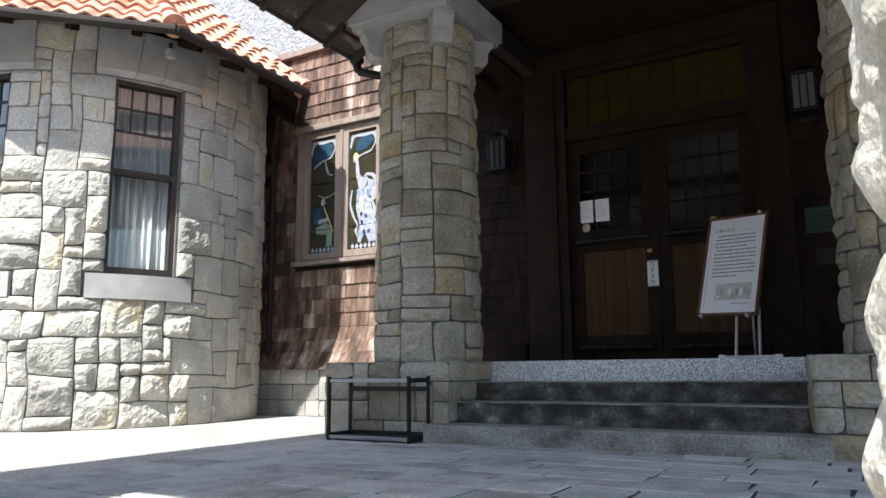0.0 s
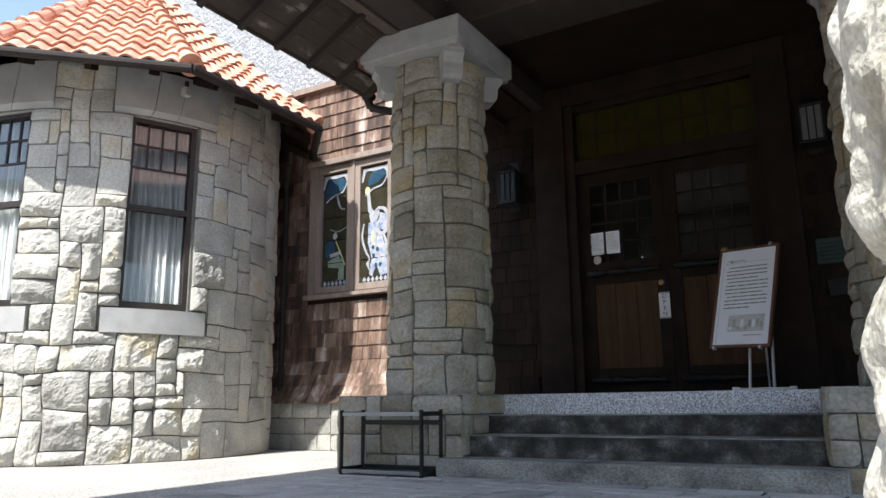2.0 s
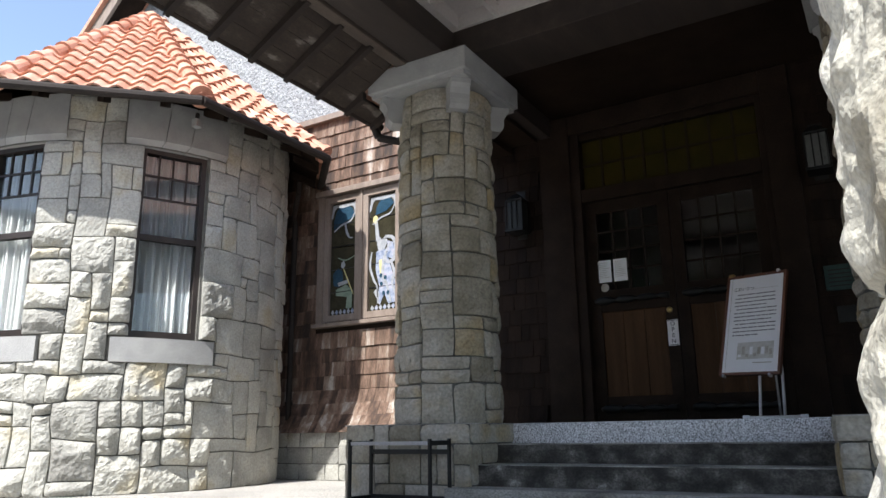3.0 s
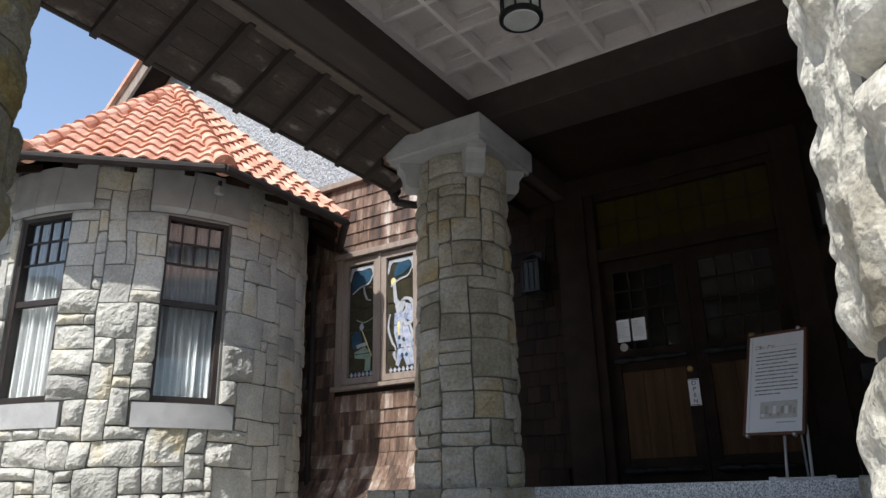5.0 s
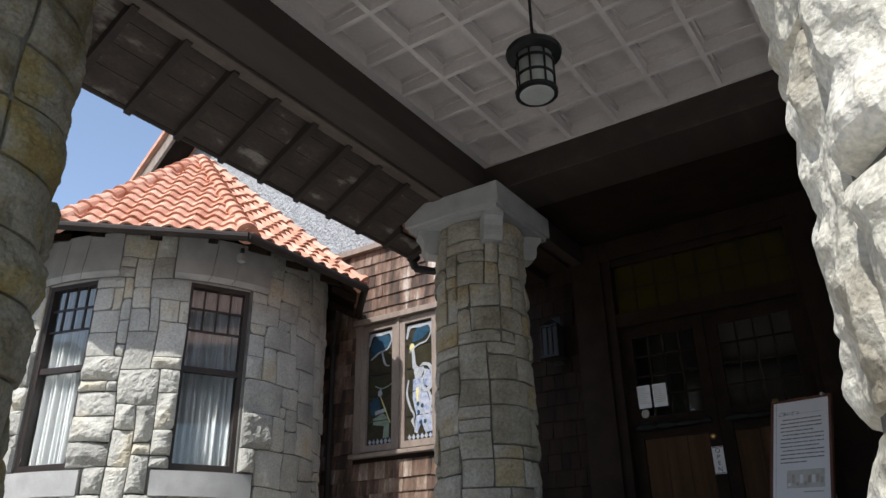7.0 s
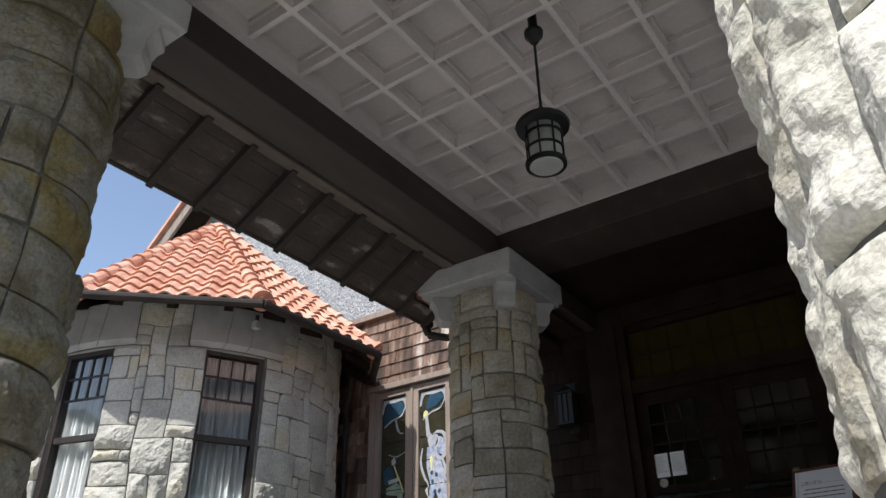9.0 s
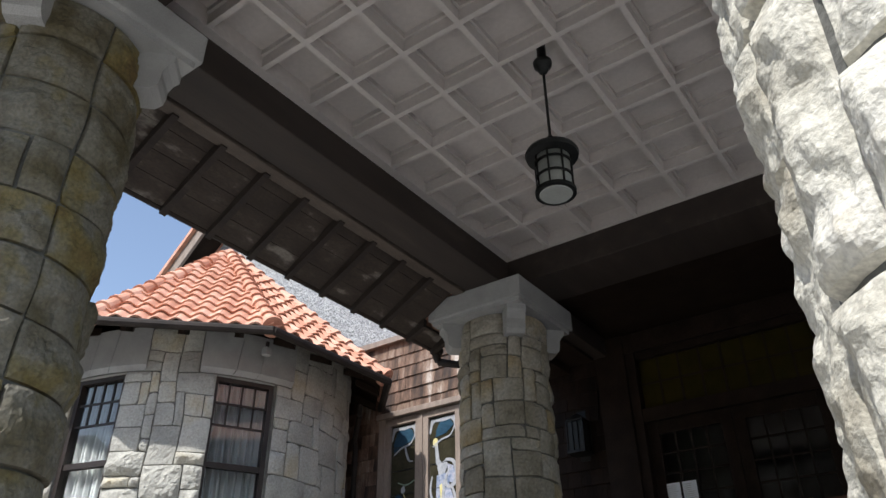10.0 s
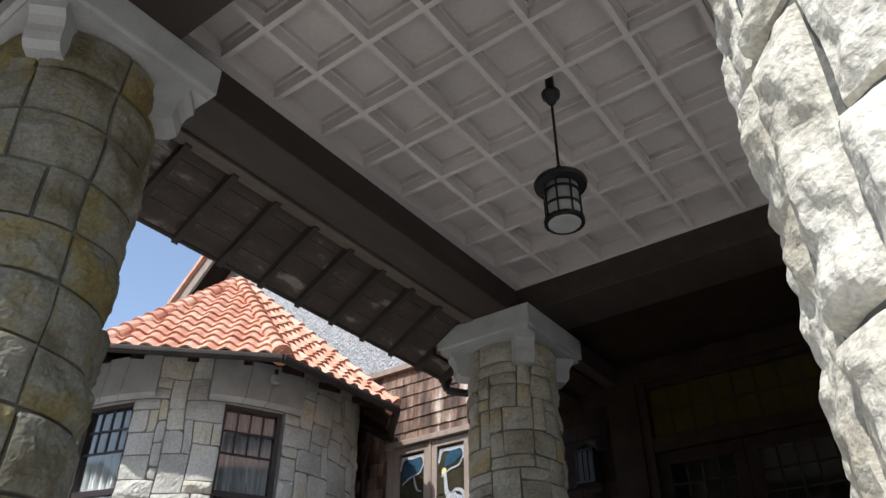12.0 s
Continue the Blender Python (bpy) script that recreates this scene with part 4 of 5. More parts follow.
def door_leaf(x0, x1, name, label):
    d = thing(name, label, "door", "structure", "entrance doors")
    ya, yb = WY + 0.05, WY + 0.10
    s = 0.115
    part("stile", boxes((x0, x0 + s, ya, yb, FLOOR + 0.01, 2.85), bevel=0.004), DARK_WOOD, d)
    part("stile", boxes((x1 - s, x1, ya, yb, FLOOR + 0.01, 2.85), bevel=0.004), DARK_WOOD, d)
    for z0, z1 in ((2.72, 2.85), (1.68, 1.90), (FLOOR + 0.01, 0.84)):
        part("rail", boxes((x0 + s, x1 - s, ya + 0.002, yb - 0.002, z0, z1), bevel=0.004), DARK_WOOD, d)
    n = 3
    for k in range(n):
        w = (x1 - x0 - 2 * s) / n
        part("panel", boxes((x0 + s + k * w + 0.0015, x0 + s + (k + 1) * w - 0.0015, ya + 0.02, yb - 0.01, 0.838, 1.682), bevel=0.003), DOOR_PANEL, d)
    for i in range(4):
        w = (x1 - x0 - 2 * s) / 4
        if i:
            x = x0 + s + i * w
            part("muntin", boxes((x - 0.010, x + 0.010, ya + 0.008, yb - 0.012, 1.90, 2.72)), DARK_WOOD, d)
        for j in range(4):
            h = 0.82 / 4
            p = part("pane", boxes((x0 + s + i * w + 0.009, x0 + s + (i + 1) * w - 0.009, ya + 0.022, ya + 0.026, 1.90 + j * h + 0.009, 1.90 + (j + 1) * h - 0.009)), GLASS, d)
            p.visible_shadow = False
    for j in range(1, 4):
        z = 1.90 + j * 0.82 / 4
        part("muntin", boxes((x0 + s, x1 - s, ya + 0.010, yb - 0.014, z - 0.010, z + 0.010)), DARK_WOOD, d)
    for z in (1.79, 0.72):
        prof = []
        L = x1 - x0 - 0.12
        for k in range(29):
            f = k / 28
            r = 0.015 + 0.026 * abs(math.sin(f * math.pi * 3.5)) ** 0.8 * (1.25 - 0.6 * f)
            prof.append((r, f * L))
        bm = lathe(prof, 10)
        bmesh.ops.transform(bm, matrix=Matrix.Translation((x0 + 0.06, ya - 0.03, z)) @ Matrix.Rotation(math.pi / 2, 4, "Y"), verts=bm.verts)
        part("iron_bar", bm, IRON, d, "wrought-iron twisted push bar", smooth=True)
    return d


left = door_leaf(-2.556, -1.688, "door_1", "dark timber door with small glass panes over a brown panel")
door_leaf(-1.682, -0.784, "door_2", "dark timber door with small glass panes and an iron push bar")
bm = lathe([(0.012, -0.02), (0.016, 0.0), (0.028, 0.012), (0.03, 0.026), (0.02, 0.038), (0.006, 0.042)], 16)
bmesh.ops.transform(bm, matrix=Matrix.Translation((-1.755, WY + 0.04, 1.64)) @ Matrix.Rotation(math.pi / 2, 4, "X"), verts=bm.verts)
part("knob", bm, BRASS, left, "small brass door knob", smooth=True)
# Plain shell added behind the doors, coloured dark to look unlit.
hall = thing("wall_hall", "added hall shell behind the doors, dimness put into its colour", "wall", "structure")
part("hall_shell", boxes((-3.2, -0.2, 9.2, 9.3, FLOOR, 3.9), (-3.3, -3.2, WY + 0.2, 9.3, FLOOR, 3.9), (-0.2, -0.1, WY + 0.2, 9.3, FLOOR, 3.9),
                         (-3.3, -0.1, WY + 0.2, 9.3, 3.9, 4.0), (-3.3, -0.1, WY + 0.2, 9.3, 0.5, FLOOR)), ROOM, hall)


def text(body, size, m, parent, material, name="lettering"):
    cu = bpy.data.curves.new(name, "FONT")
    cu.body, cu.size, cu.align_x, cu.align_y, cu.extrude = body, size, "CENTER", "CENTER", 0.0006
    cu.materials.append(material)
    ob = new(name, cu)
    ob.parent = parent
    ob.matrix_basis = m
    return ob


# notices on the door glass
for x0, x1 in ((-2.455, -2.315), (-2.29, -2.15)):
    note = thing("notice", "white printed paper notice taped to the door glass", "notice", group="door notices")
    part("sheet", boxes((x0, x1, WY + 0.050, WY + 0.053, 1.985, 2.215)), PAPER, note)
    rr = random.Random(int(x0 * -1000))
    for k in range(9):
        z = 2.19 - k * 0.019
        part("line", boxes((x0 + 0.015, x1 - 0.015 - rr.random() * 0.05, WY + 0.0485, WY + 0.0498, z - 0.004, z)), FAINT_INK, note)
bm = bmesh.new()
tube(bm, (-2.39, WY + 0.048, 1.93), (-2.39, WY + 0.045, 1.93), 0.042, 20)
part("disc", bm, FAINT_INK, thing("sticker", "small round pale sticker on the door glass", "sticker"))
opn = thing("open_sign", "narrow white hanging sign lettered OPEN on the door", "sign")
part("plate", boxes((-1.795, -1.690, WY + 0.030, WY + 0.036, 1.295, 1.545), bevel=0.002), PAPER, opn)
for z0, z1 in ((1.300, 1.306), (1.534, 1.540)):
    part("border", boxes((-1.790, -1.695, WY + 0.0285, WY + 0.0298, z0, z1)), INK, opn)
text("O\nP\nE\nN", 0.056, Matrix.Translation((-1.742, WY + 0.0288, 1.42)) @ Matrix.Rotation(math.pi / 2, 4, "X"), opn, INK)

# ---- stained-glass window ----
sg = thing("window_1", "pair of leaded stained-glass casements in a taupe timber frame", "window", "structure")
FX0, FX1, FZ0, FZ1, FM = -6.17, -4.77, 1.865, 3.545, -5.47
part("casing", boxes((FX0, FX0 + 0.10, WY - 0.05, WY + 0.1, FZ0, FZ1), bevel=0.005), TRIM_WOOD, sg)
part("casing", boxes((FX1 - 0.10, FX1, WY - 0.05, WY + 0.1, FZ0, FZ1), bevel=0.005), TRIM_WOOD, sg)
part("head", boxes((FX0 - 0.02, FX1 + 0.02, WY - 0.09, WY + 0.1, FZ1 - 0.004, FZ1 + 0.07), bevel=0.006), TRIM_WOOD, sg, "sun-bleached head board")
part("window_sill", boxes((FX0 - 0.03, FX1 + 0.03, WY - 0.10, WY + 0.1, FZ0 - 0.05, FZ0 - 0.002), bevel=0.006), TRIM_WOOD, sg)
part("mullion", boxes((FM - 0.02, FM + 0.02, WY - 0.045, WY + 0.1, FZ0, FZ1), bevel=0.004), TRIM_WOOD, sg)
part("backing", boxes((SX0, SX1, WY + 0.15, WY + 0.19, SZ0, SZ1)), DARK_WOOD, sg)


def flat_shape(pts, y, material, parent, name="glass_piece", thick=0.004):
    bm = bmesh.new()
    a = [bm.verts.new((x, y, z)) for x, z in pts]
    b = [bm.verts.new((x, y + thick, z)) for x, z in pts]
    bm.faces.new(a); bm.faces.new(b[::-1])
    for i in range(len(pts)):
        bm.faces.new((a[i], b[i], b[(i + 1) % len(pts)], a[(i + 1) % len(pts)]))
    bmesh.ops.recalc_face_normals(bm, faces=bm.faces)
    return part(name, bm, material, parent)


def ribbon(pts, width, y, material, parent, name="lead_line"):
    """A tapering band that follows a smooth line through pts."""
    P = []
    for i in range(len(pts) - 1):
        p0, p1, p2, p3 = (Vector(pts[max(0, min(len(pts) - 1, k))]) for k in (i - 1, i, i + 1, i + 2))
        for k in range(6):
            f = k / 6
            P.append(0.5 * (2 * p1 + (p2 - p0) * f + (2 * p0 - 5 * p1 + 4 * p2 - p3) * f * f + (3 * p1 - p0 - 3 * p2 + p3) * f ** 3))
    P.append(Vector(pts[-1]))
    up, dn = [], []
    for i, p in enumerate(P):
        d = (P[min(i + 1, len(P) - 1)] - P[max(i - 1, 0)]).normalized()
        n = Vector((-d.y, d.x))
        w = width * (0.35 + 0.65 * math.sin(math.pi * min(0.9, 0.12 + i / len(P))))
        up.append(p + n * w / 2)
        dn.append(p - n * w / 2)
    return flat_shape([tuple(v) for v in up + dn[::-1]], y, material, parent, name)


def casement(x0, x1, which):
    z0, z1 = FZ0 + 0.02, FZ1 - 0.02
    f = 0.08
    cs = part("sash", boxes((x0, x0 + f, WY - 0.03, WY + 0.03, z0, z1), (x1 - f, x1, WY - 0.03, WY + 0.03, z0, z1), (x0 + f, x1 - f, WY - 0.03, WY + 0.03, z0, z0 + f),
                            (x0 + f, x1 - f, WY - 0.03, WY + 0.03, z1 - f, z1)), TRIM_WOOD, sg)
    gx0, gx1, gz0, gz1 = x0 + f, x1 - f, z0 + f, z1 - f
    W, H = gx1 - gx0, gz1 - gz0

    def P(u, v):
        return gx0 + W * u, gz0 + H * v
    for k in range(5):
        flat_shape([P(0, k / 5 + 0.003), P(1, k / 5 + 0.003), P(1, (k + 1) / 5 - 0.003), P(0, (k + 1) / 5 - 0.003)], WY + 0.012, SG_DARK, cs, "pane")
        if k:
            part("lead_bar", boxes((gx0, gx1, WY + 0.004, WY + 0.014, gz0 + H * k / 5 - 0.005, gz0 + H * k / 5 + 0.005)), IRON, cs)
    y = WY + 0.005
    # swags along the top, a band of lozenges along the foot
    flat_shape([P(0.06, 0.98), P(0.94, 0.98), P(0.97, 0.94), P(0.80, 0.955), P(0.5, 0.945), P(0.2, 0.955), P(0.03, 0.93)], y - 0.002, SG_WHITE, cs)
    flat_shape([P(0.22, 0.93), P(0.5, 0.985), P(0.82, 0.93), P(0.95, 0.85), P(0.70, 0.83), P(0.40, 0.80), P(0.10, 0.76), P(0.10, 0.84)] if which == 0 else
               [P(0.35, 0.93), P(0.55, 0.985), P(0.80, 0.94), P(0.9, 0.90), P(0.6, 0.84), P(0.22, 0.82), P(0.25, 0.88)], y, SG_BLUE, cs)
    ribbon([P(0.02, 0.86), P(0.10, 0.94), P(0.22, 0.96)], 0.035, y - 0.003, SG_WHITE, cs)
    ribbon([P(0.98, 0.84), P(0.92, 0.93), P(0.80, 0.96)], 0.035, y - 0.003, SG_WHITE, cs)
    ribbon([P(0.12, 0.74), P(0.42, 0.79), P(0.78, 0.82), P(0.97, 0.92)], 0.022, y - 0.004, SG_WHITE, cs)
    for k in range(6):
        u = 0.06 + k * 0.15
        flat_shape([P(u, 0.025), P(u + 0.065, 0.05), P(u + 0.13, 0.025), P(u + 0.065, 0.004)], y, SG_PALE if k % 2 else SG_WHITE, cs, "lozenge")
    if which == 0:
        # seated plain form in blue and sage with a slanting rod
        ribbon([P(0.55, 0.80), P(0.62, 0.72), P(0.72, 0.67), P(0.85, 0.66)], 0.03, y - 0.003, SG_WHITE, cs)
        flat_shape([P(0.42, 0.45), P(0.52, 0.47), P(0.58, 0.43), P(0.52, 0.40), P(0.42, 0.41)], y, SG_WHITE, cs)
        flat_shape([P(0.10, 0.36), P(0.30, 0.41), P(0.46, 0.38), P(0.50, 0.30), P(0.36, 0.24), P(0.14, 0.26)], y, SG_BLUE, cs)
        flat_shape([P(0.30, 0.28), P(0.72, 0.30), P(0.74, 0.27), P(0.34, 0.25)], y - 0.003, SG_WHITE, cs)
        flat_shape([P(0.22, 0.22), P(0.62, 0.26), P(0.86, 0.20), P(0.84, 0.05), P(0.62, 0.05), P(0.66, 0.15), P(0.24, 0.17)], y, SG_GREEN, cs)
        ribbon([P(0.52, 0.40), P(0.70, 0.29), P(0.90, 0.17)], 0.016, y - 0.005, SG_STRAW, cs)
        ribbon([P(0.30, 0.50), P(0.60, 0.47), P(0.95, 0.50)], 0.018, y - 0.004, SG_GREEN, cs)
    else:
        # rising plain form with billowing pale drapery and a small disc
        for k, (u, v, r) in enumerate(((0.22, 0.78, 0.055),)):
            flat_shape([P(u + r * 1.7 * math.cos(a * 0.5236), v + r * 0.65 * math.sin(a * 0.5236)) for a in range(12)], y - 0.003, SG_STRAW, cs)
        flat_shape([P(0.20, 0.75), P(0.30, 0.76), P(0.36, 0.63), P(0.48, 0.59), P(0.40, 0.54), P(0.24, 0.60)], y - 0.002, SG_WHITE, cs)
        flat_shape([P(0.28, 0.57), P(0.46, 0.60), P(0.62, 0.63), P(0.66, 0.57), P(0.56, 0.51), P(0.34, 0.50)], y - 0.001, SG_WHITE, cs)
        ribbon([P(0.60, 0.62), P(0.85, 0.60), P(0.97, 0.52), P(0.90, 0.42), P(0.66, 0.40), P(0.60, 0.48), P(0.78, 0.56)], 0.05, y - 0.004, SG_WHITE, cs)
        flat_shape([P(0.66, 0.58), P(0.86, 0.56), P(0.94, 0.48), P(0.84, 0.42), P(0.66, 0.44)], y - 0.001, SG_PALE, cs)
        flat_shape([P(0.26, 0.50), P(0.60, 0.51), P(0.78, 0.36), P(0.98, 0.20), P(0.96, 0.06), P(0.70, 0.05), P(0.56, 0.14), P(0.40, 0.05), P(0.30, 0.07), P(0.38, 0.20), P(0.24, 0.34)], y, SG_PALE, cs)
        ribbon([P(0.10, 0.50), P(0.04, 0.38), P(0.18, 0.26), P(0.30, 0.20), P(0.34, 0.06)], 0.03, y - 0.004, SG_WHITE, cs)
        ribbon([P(0.55, 0.46), P(0.50, 0.30), P(0.66, 0.20), P(0.80, 0.06)], 0.045, y - 0.005, SG_WHITE, cs)
        ribbon([P(0.80, 0.40), P(0.92, 0.30), P(0.84, 0.22), P(0.96, 0.12)], 0.04, y - 0.005, SG_WHITE, cs)
        flat_shape([P(0.36, 0.42), P(0.46, 0.43), P(0.48, 0.33), P(0.40, 0.30)], y - 0.003, SG_STRAW, cs)
        for u, v in ((0.46, 0.22), (0.60, 0.27), (0.54, 0.14), (0.70, 0.14), (0.44, 0.29)):
            flat_shape([P(u + 0.055 * math.cos(a * 1.047), v + 0.02 * math.sin(a * 1.047)) for a in range(6)], y - 0.007, SG_BLUE, cs)
        flat_shape([P(0.18, 0.16), P(0.30, 0.19), P(0.40, 0.13), P(0.30, 0.10)], y - 0.004, SG_WHITE, cs)


casement(FX0 + 0.102, FM - 0.022, 0)
casement(FM + 0.022, FX1 - 0.102, 1)

# ---- lantern ----
LX, LY = -1.305, 2.87
lan = thing("pendant_lantern", "black iron pendant lantern with frosted glass hung from the ceiling", "lantern", at=(LX, LY, 0))
part("ceiling_rose", lathe([(0.014, 3.76), (0.028, 3.772), (0.032, 3.80), (0.056, 3.82), (0.060, 3.855), (0.030, 3.875), (0.028, 4.036)], 24), IRON, lan, smooth=True)
part("rod", lathe([(0.009, 3.22), (0.009, 3.85)], 10), IRON, lan)
part("collar", lathe([(0.03, 3.20), (0.034, 3.215), (0.018, 3.235), (0.022, 3.25), (0.010, 3.27)], 16), IRON, lan, smooth=True)
part("hood", lathe([(0.105, 3.095), (0.150, 3.105), (0.156, 3.125), (0.150, 3.14), (0.10, 3.175), (0.03, 3.205)], 32), IRON, lan, "broad flat iron hood")
part("shade", lathe([(0.092, 2.862), (0.096, 2.875), (0.100, 3.10)], 32), FROSTED, lan, "frosted white glass cylinder", smooth=True)
for z, r in ((2.858, 0.108), (2.955, 0.102), (3.05, 0.104)):
    part("ring", lathe([(r - 0.008, z - 0.004), (r + 0.004, z - 0.006), (r + 0.005, z + 0.008), (r - 0.006, z + 0.010)] if z > 2.9 else
                       [(r - 0.014, z - 0.010), (r + 0.006, z - 0.010), (r + 0.008, z + 0.012), (r - 0.006, z + 0.014)], 32), IRON, lan)
for k in range(8):
    a = math.pi / 4 * k + 0.2
    bm = bmesh.new()
    tube(bm, (0.103 * math.cos(a), 0.103 * math.sin(a), 2.86), (0.106 * math.cos(a), 0.106 * math.sin(a), 3.10), 0.006, 6)
    part("bar", bm, IRON, lan)
part("diffuser", lathe([(0.088, 2.843), (0.094, 2.850), (0.094, 2.862)], 32), FROSTED, lan)


def wall_lamp(x, z, label, lit=FROSTED):
    w = thing("wall_lamp", label, "wall lamp", group="porch wall lamps", at=(x, WY - 0.03, z))
    part("back_plate", boxes((-0.06, 0.06, -0.01, 0.03, -0.05, 0.50), bevel=0.006), IRON, w)
    body = part("glass", boxes((-0.085, 0.085, -0.20, -0.03, 0.03, 0.34), bevel=0.01), lit, w)
    part("roof", lathe([(0.13, 0.345), (0.135, 0.36), (0.07, 0.41), (0.02, 0.44)], 4), IRON, w).matrix_basis = Matrix.Translation((0, -0.115, 0)) @ Matrix.Rotation(math.pi / 4, 4, "Z")
    part("base", boxes((-0.105, 0.105, -0.22, -0.01, 0.0, 0.03), bevel=0.005), IRON, w)
    for xx in (-0.095, -0.03, 0.03, 0.095):
        for yy in (-0.21, -0.02):
            part("bar", boxes((xx - 0.006, xx + 0.006, yy - 0.006, yy + 0.006, 0.03, 0.35)), IRON, w)
    for yy in (-0.15, -0.08):
        part("bar", boxes((-0.101, -0.089, yy - 0.006, yy + 0.006, 0.03, 0.35)), IRON, w)
    return w


wall_lamp(-0.30, 2.70, "black iron wall lantern with white glass beside the entrance", DIM_GLASS)
wall_lamp(-3.25, 2.60, "black iron wall lantern with dull glass on the porch shingles", DARK_GLASS)
pl = thing("plaque", "dark green metal plaque fixed to the shingled wall", "plaque")
part("plate", boxes((-0.39, -0.16, WY - 0.06, WY - 0.035, 1.66, 1.88), bevel=0.004), PLAQUE, pl)
for k in range(5):
    part("line", boxes((-0.36, -0.19, WY - 0.063, WY - 0.0595, 1.69 + k * 0.035, 1.70 + k * 0.035)), GUTTER, pl)
pl = thing("plaque", "small framed black plaque below the green one", "plaque")
part("frame", boxes((-0.33, -0.13, WY - 0.06, WY - 0.035, 1.38, 1.52), bevel=0.004), IRON, pl)

# ---- greeting board on its easel ----
board = thing("greeting_board", "white printed greeting board in a reddish wooden frame", "sign board")
bx = Vector((0.49, -0.15, 0.012)).normalized()
bu = Vector((0.15, 0.20, 0.845))
bu = (bu - bx * (bu.dot(bx) - 0.155)).normalized()
bn = bx.cross(bu).normalized()
o = Vector((-1.19, 6.30, 0.935))
BM = Matrix(((bx.x, bu.x, bn.x, o.x), (bx.y, bu.y, bn.y, o.y), (bx.z, bu.z, bn.z, o.z), (0, 0, 0, 1)))
board.matrix_world = BM
BW, BH = 0.495, 0.86
part("frame", boxes((-0.012, 0.010, 0, BH, -0.022, 0.006), (BW - 0.010, BW + 0.012, 0, BH, -0.022, 0.006), (0.010, BW - 0.010, 0, 0.022, -0.022, 0.006),
                    (0.010, BW - 0.010, BH - 0.022, BH, -0.022, 0.006)), FRAME_WOOD, board)
part("sheet", boxes((0.010, BW - 0.010, 0.022, BH - 0.022, -0.016, 0.0)), PAPER, board)
part("fold", boxes((0.035, 0.0375, 0.022, BH - 0.022, 0.0, 0.0012)), FAINT_INK, board)
text("\u3054\u3042\u3044\u3055\u3064", 0.036, Matrix.Translation((0.145, 0.735, 0.0012)), board, INK)
part("line", boxes((0.21, 0.44, 0.7275, 0.7295, 0.0, 0.001)), FAINT_INK, board)
rr = random.Random(4)
for k in range(12):
    v = 0.685 - k * 0.032
    u, end = 0.075 + (0.018 if k % 4 == 0 else 0), 0.44 - (rr.random() * 0.16 if k % 4 == 3 else 0)
    while u < end - 0.01:
        w = rr.uniform(0.012, 0.07)
        part("line", boxes((u, min(u + w, end), v - 0.0042, v + 0.0042, 0.0, 0.0010)), GREY_INK, board)
        u += w + rr.uniform(0.004, 0.010)
part("picture", boxes((0.13, 0.44, 0.13, 0.27, 0.0, 0.0010)), WASH, board, "faint sepia drawing")
for k in range(9):
    u = 0.14 + k * 0.033
    hh = rr.uniform(0.03, 0.10)
    part("picture_patch", boxes((u, u + 0.026, 0.14 + hh * 0.3, 0.14 + hh, 0.001, 0.0016)), FAINT_INK if k % 3 else PAPER, board)
part("line", boxes((0.27, 0.43, 0.095, 0.102, 0.0, 0.001)), FAINT_INK, board)
for u, v in ((0.03, -0.004), (BW - 0.07, -0.004), (BW - 0.06, BH + 0.002)):
    part("clamp", boxes((u - 0.010, u + 0.010, v - 0.012, v + 0.012, -0.02, 0.016), bevel=0.003), STEEL, board)
part("clamp", boxes((0.0, 0.045, BH - 0.006, BH + 0.022, -0.015, 0.012), bevel=0.003), BRASS, board)
easel = thing("easel", "slender silver steel easel standing on the porch floor", "easel")
top = BM @ Vector((BW * 0.5, BH * 0.8, -0.03))
for dx in (-0.085, 0.085):
    bm = bmesh.new()
    across = BW * 0.5 + dx + (-0.80 + dx - (BM @ Vector((BW * 0.5 + dx, 0.01, -0.035))).x) / BM[0][0]
    knee = BM @ Vector((across, 0.01, -0.035))
    tube(bm, (-0.80 + dx, 6.06, FLOOR + 0.02), knee, 0.011, 10)
    tube(bm, knee, BM @ Vector((BW * 0.5 + dx, BH * 0.55, -0.035)), 0.011, 10)
    part("leg", bm, STEEL, easel)
bm = bmesh.new()
tube(bm, (-0.86, 6.95, FLOOR + 0.005), top, 0.009, 8)
part("rear_leg", bm, STEEL, easel)
part("foot_bar", boxes((-1.00, -0.585, 6.045, 6.07, FLOOR + 0.006, FLOOR + 0.026), bevel=0.004), STEEL, easel)
for x in (-1.01, -0.61):
    part("foot", boxes((x, x + 0.05, 6.035, 6.08, FLOOR - 0.002, FLOOR + 0.032), bevel=0.006), PAPER, easel)

# ---- umbrella rack ----
rack = thing("umbrella_rack", "black steel umbrella rack with silver rails standing before the pedestal", "umbrella rack")
RX0, RX1, RY0, RY1, RH = -3.50, -2.80, 4.44, 4.70, 0.475
for x in (RX0, RX1):
    for y in (RY0, RY1):
        part("leg", boxes((x - 0.011, x + 0.011, y - 0.011, y + 0.011, 0.014, RH), bevel=0.002), IRON, rack)
part("front_rail", boxes((RX0 + 0.011, RX1 - 0.011, RY0 - 0.008, RY0 + 0.008, RH - 0.042, RH - 0.016), bevel=0.003), RAIL, rack, "silver rail")
part("back_rail", boxes((RX0 + 0.011, RX1 - 0.011, RY1 - 0.008, RY1 + 0.008, RH - 0.11, RH - 0.075), bevel=0.003), IRON, rack)
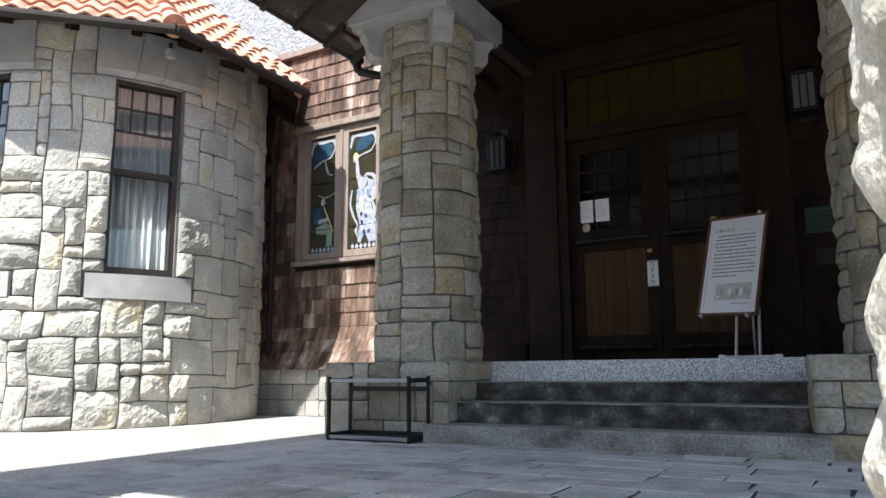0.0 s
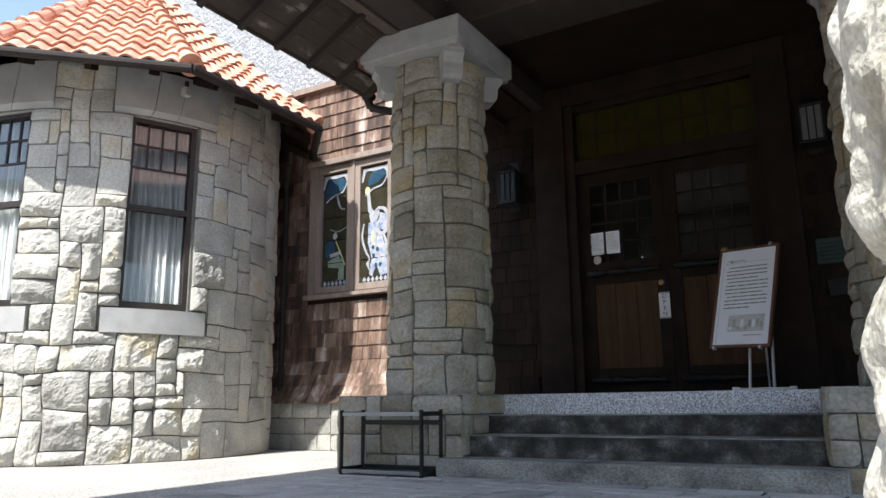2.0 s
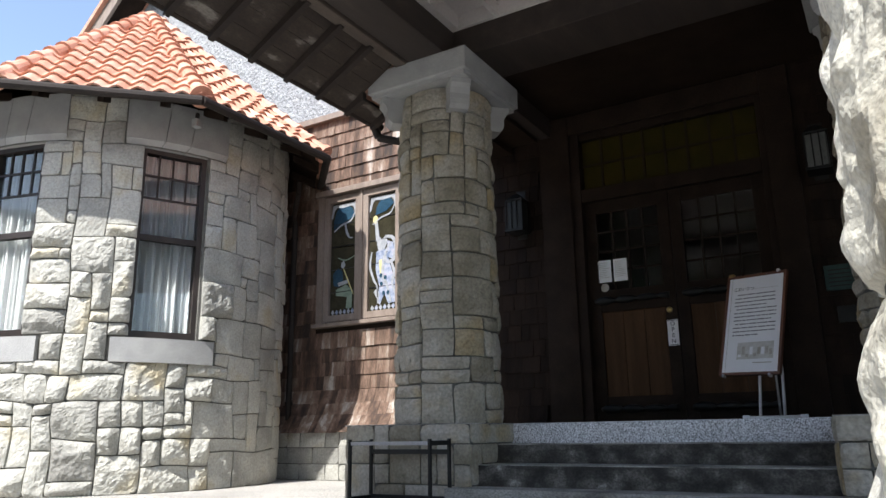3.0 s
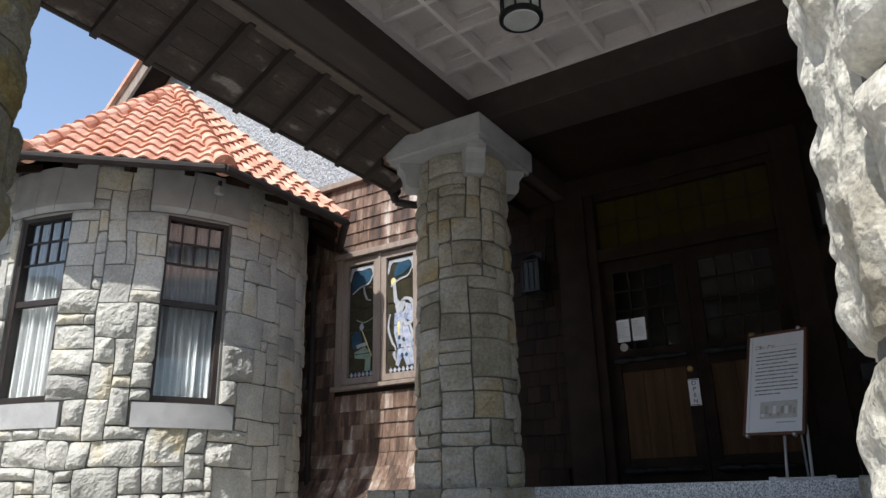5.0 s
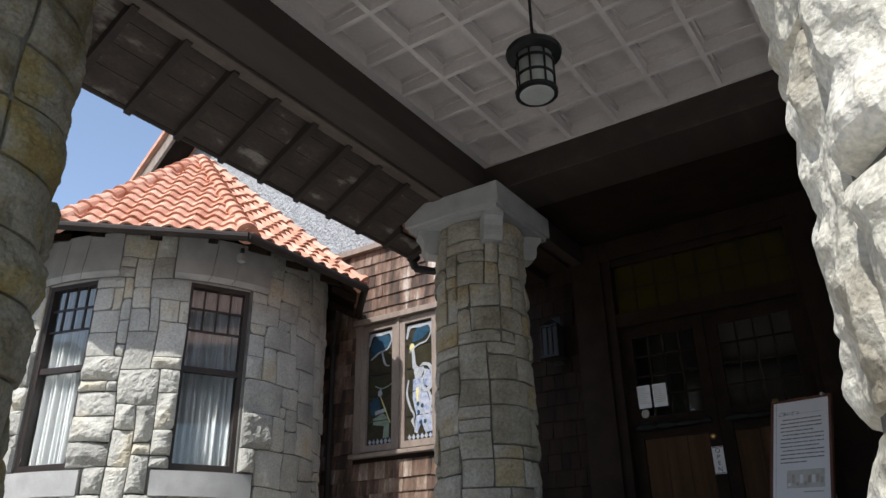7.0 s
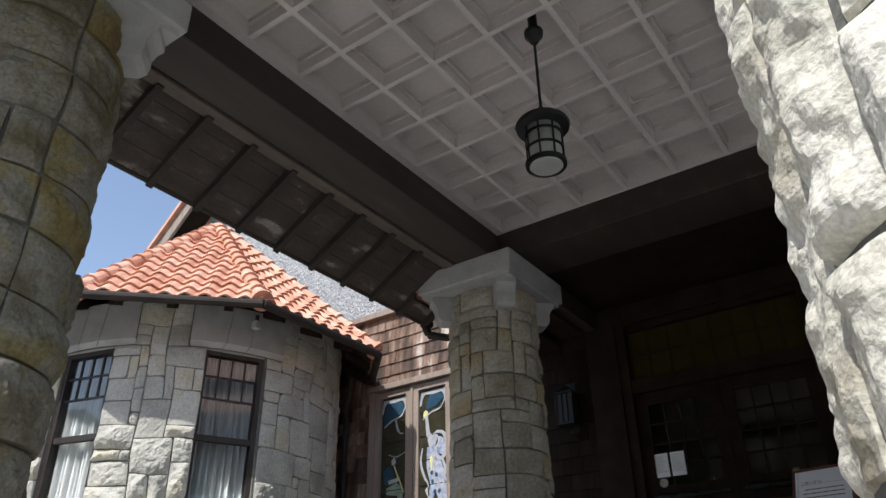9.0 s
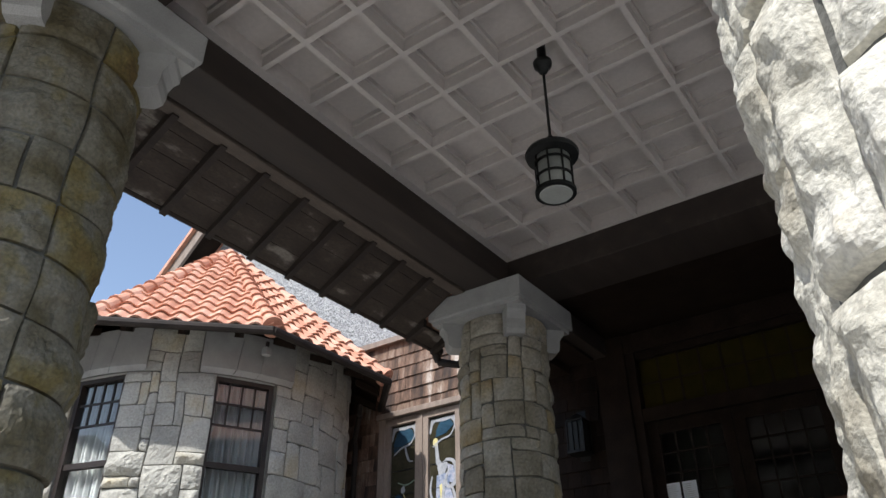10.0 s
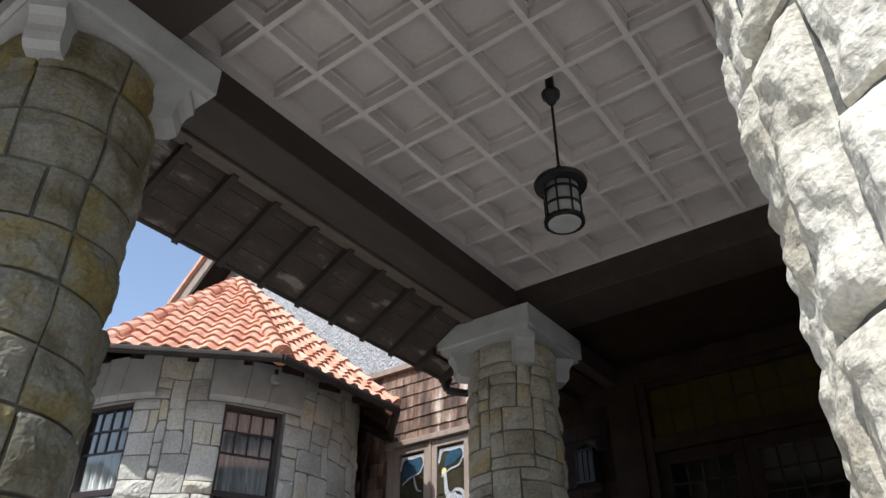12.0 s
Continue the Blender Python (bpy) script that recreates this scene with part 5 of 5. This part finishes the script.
for x in (RX0, RX1):
    part("side_rail", boxes((x - 0.008, x + 0.008, RY0 + 0.011, RY1 - 0.011, RH - 0.045, RH - 0.012), bevel=0.003), IRON, rack)
part("tray", boxes((RX0 + 0.012, RX1 - 0.012, RY0 + 0.012, RY1 - 0.012, 0.035, 0.048)), IRON, rack)
part("tray_front", boxes((RX0 + 0.011, RX1 - 0.011, RY0 - 0.009, RY0 + 0.010, 0.03, 0.056), bevel=0.003), RAIL, rack, "silver tray edge")
part("tray_back", boxes((RX0 + 0.011, RX1 - 0.011, RY1 - 0.010, RY1 + 0.009, 0.03, 0.075), bevel=0.003), IRON, rack)
for x in (RX0, RX1):
    part("tray_side", boxes((x - 0.009, x + 0.009, RY0 + 0.012, RY1 - 0.012, 0.03, 0.07), bevel=0.003), IRON, rack)


# ---- tree east of the drive, mirrored in the tower glass ----
tree = thing("tree", "leafy green tree standing beyond the drive", "tree", at=(17.0, 1.6, 0))
rt = random.Random(21)
bm = lathe([(0.24, 0), (0.17, 0.6), (0.14, 1.8), (0.09, 3.0), (0.03, 4.4)], 10)
part("trunk", bm, BEAM_WOOD, tree)
tips = []
for k in range(9):
    a, z = k * 2.4, 1.5 + 0.3 * k
    e = Vector((math.cos(a) * rt.uniform(0.8, 1.6), math.sin(a) * rt.uniform(0.8, 1.6), z + rt.uniform(0.5, 1.2)))
    bm = bmesh.new()
    tube(bm, (0, 0, z), e, 0.06, 6, 0.015)
    part("limb", bm, BEAM_WOOD, tree)
    tips += [e, e * 0.7 + Vector((0, 0, z * 0.3))]
verts, faces = [], []
for c in tips:
    for _ in range(150):
        p = c + Vector((rt.gauss(0, 0.38), rt.gauss(0, 0.38), rt.gauss(0, 0.30)))
        u = Vector((rt.uniform(-1, 1), rt.uniform(-1, 1), rt.uniform(-1, 1))).normalized() * 0.09
        v = u.orthogonal().normalized() * 0.05
        n = len(verts)
        verts += [p - u, p + v, p + u, p - v]
        faces.append((n, n + 1, n + 2, n + 3))
LEAF = mat("leaf_green", [(0.3, (0.03, 0.06, 0.015)), (0.7, (0.07, 0.12, 0.03))], scale=3, rough=(0.5, 0.7), bump=0.0, spread=0.3, island=True)
tagged(raw("crown", verts, faces, LEAF, tree), kind="stuff")


# ---- unseen trees added behind the camera to hold low sky light off the porch ----
verts, faces = [], []
for _ in range(11000):
    az, f = radians(rt.uniform(-205, -48)), rt.random()
    crown = 6.0 + 1.6 * noise.noise(Vector((az * 7, 2.0, 0))) + 0.7 * noise.noise(Vector((az * 23, 5.0, 0)))
    d = 15.0 + 3.5 * rt.random() + 1.2 * noise.noise(Vector((az * 11, f * 4, 3)))
    p = Vector((math.cos(az) * d, math.sin(az) * d, crown * f ** 0.8))
    u = Vector((rt.uniform(-1, 1), rt.uniform(-1, 1), rt.uniform(-1, 1))).normalized() * 0.42
    v = u.orthogonal().normalized() * 0.26
    n = len(verts)
    verts += [p - u, p + v, p + u, p - v]
    faces.append((n, n + 1, n + 2, n + 3))
tagged(raw("woods", verts, faces, LEAF), "unseen trees added to block low sky light from the porch", "trees", kind="stuff")

# ---- small lamp under the tower eave ----
el = thing("eave_lamp", "small white lamp fixed under the tower eave", "lamp", at=(-5.825, 4.730, 3.659))
part("housing", boxes((-0.04, 0.04, -0.04, 0.04, -0.03, 0.06), bevel=0.012), GRANITE, el)
part("stem", boxes((-0.015, 0.015, -0.015, 0.015, 0.06, 0.13)), GUTTER, el)

# ---- porch gutter end ----
pg = thing("porch_gutter", "dark metal gutter outlet at the end of the porch eaves", "gutter", "structure")
bm = bmesh.new()
tube(bm, (EX - 0.05, EY0, EZ + 0.05), (EX - 0.05, EY1 + 0.1, EZ + 0.05), 0.045, 10)
part("gutter", bm, GUTTER, pg)
bm = bmesh.new()
for p, q in zip([(EX - 0.05, EY1, EZ + 0.03), (EX - 0.03, EY1 + 0.05, EZ - 0.08), (EX + 0.16, EY1 + 0.10, EZ - 0.14)], [(EX - 0.03, EY1 + 0.05, EZ - 0.08), (EX + 0.16, EY1 + 0.10, EZ - 0.14), (EX + 0.5, EY1 + 0.10, EZ - 0.14)]):
    tube(bm, p, q, 0.038, 10)
part("outlet", bm, GUTTER, pg)

# Roof return added as a sun block for the wall beside the doors.
part("shading_return_soffit", boxes((-3.72, -3.302, EY1 + 0.01, WY - 0.11, 3.52, 3.60)), DARK_WOOD, roof)
part("shading_return_cover", boxes((-3.76, -3.0, EY1 + 0.01, WY - 0.11, 3.602, 3.98)), DARK_WOOD, roof)
# Side wall added out of view so the porch gets darker.
tagged(link("light_block_east", boxes((1.9, 2.1, 5.3, WY, 0, 3.9)), DARK_WOOD), "unseen wall added to keep east light out of the porch", "wall", kind="structure")
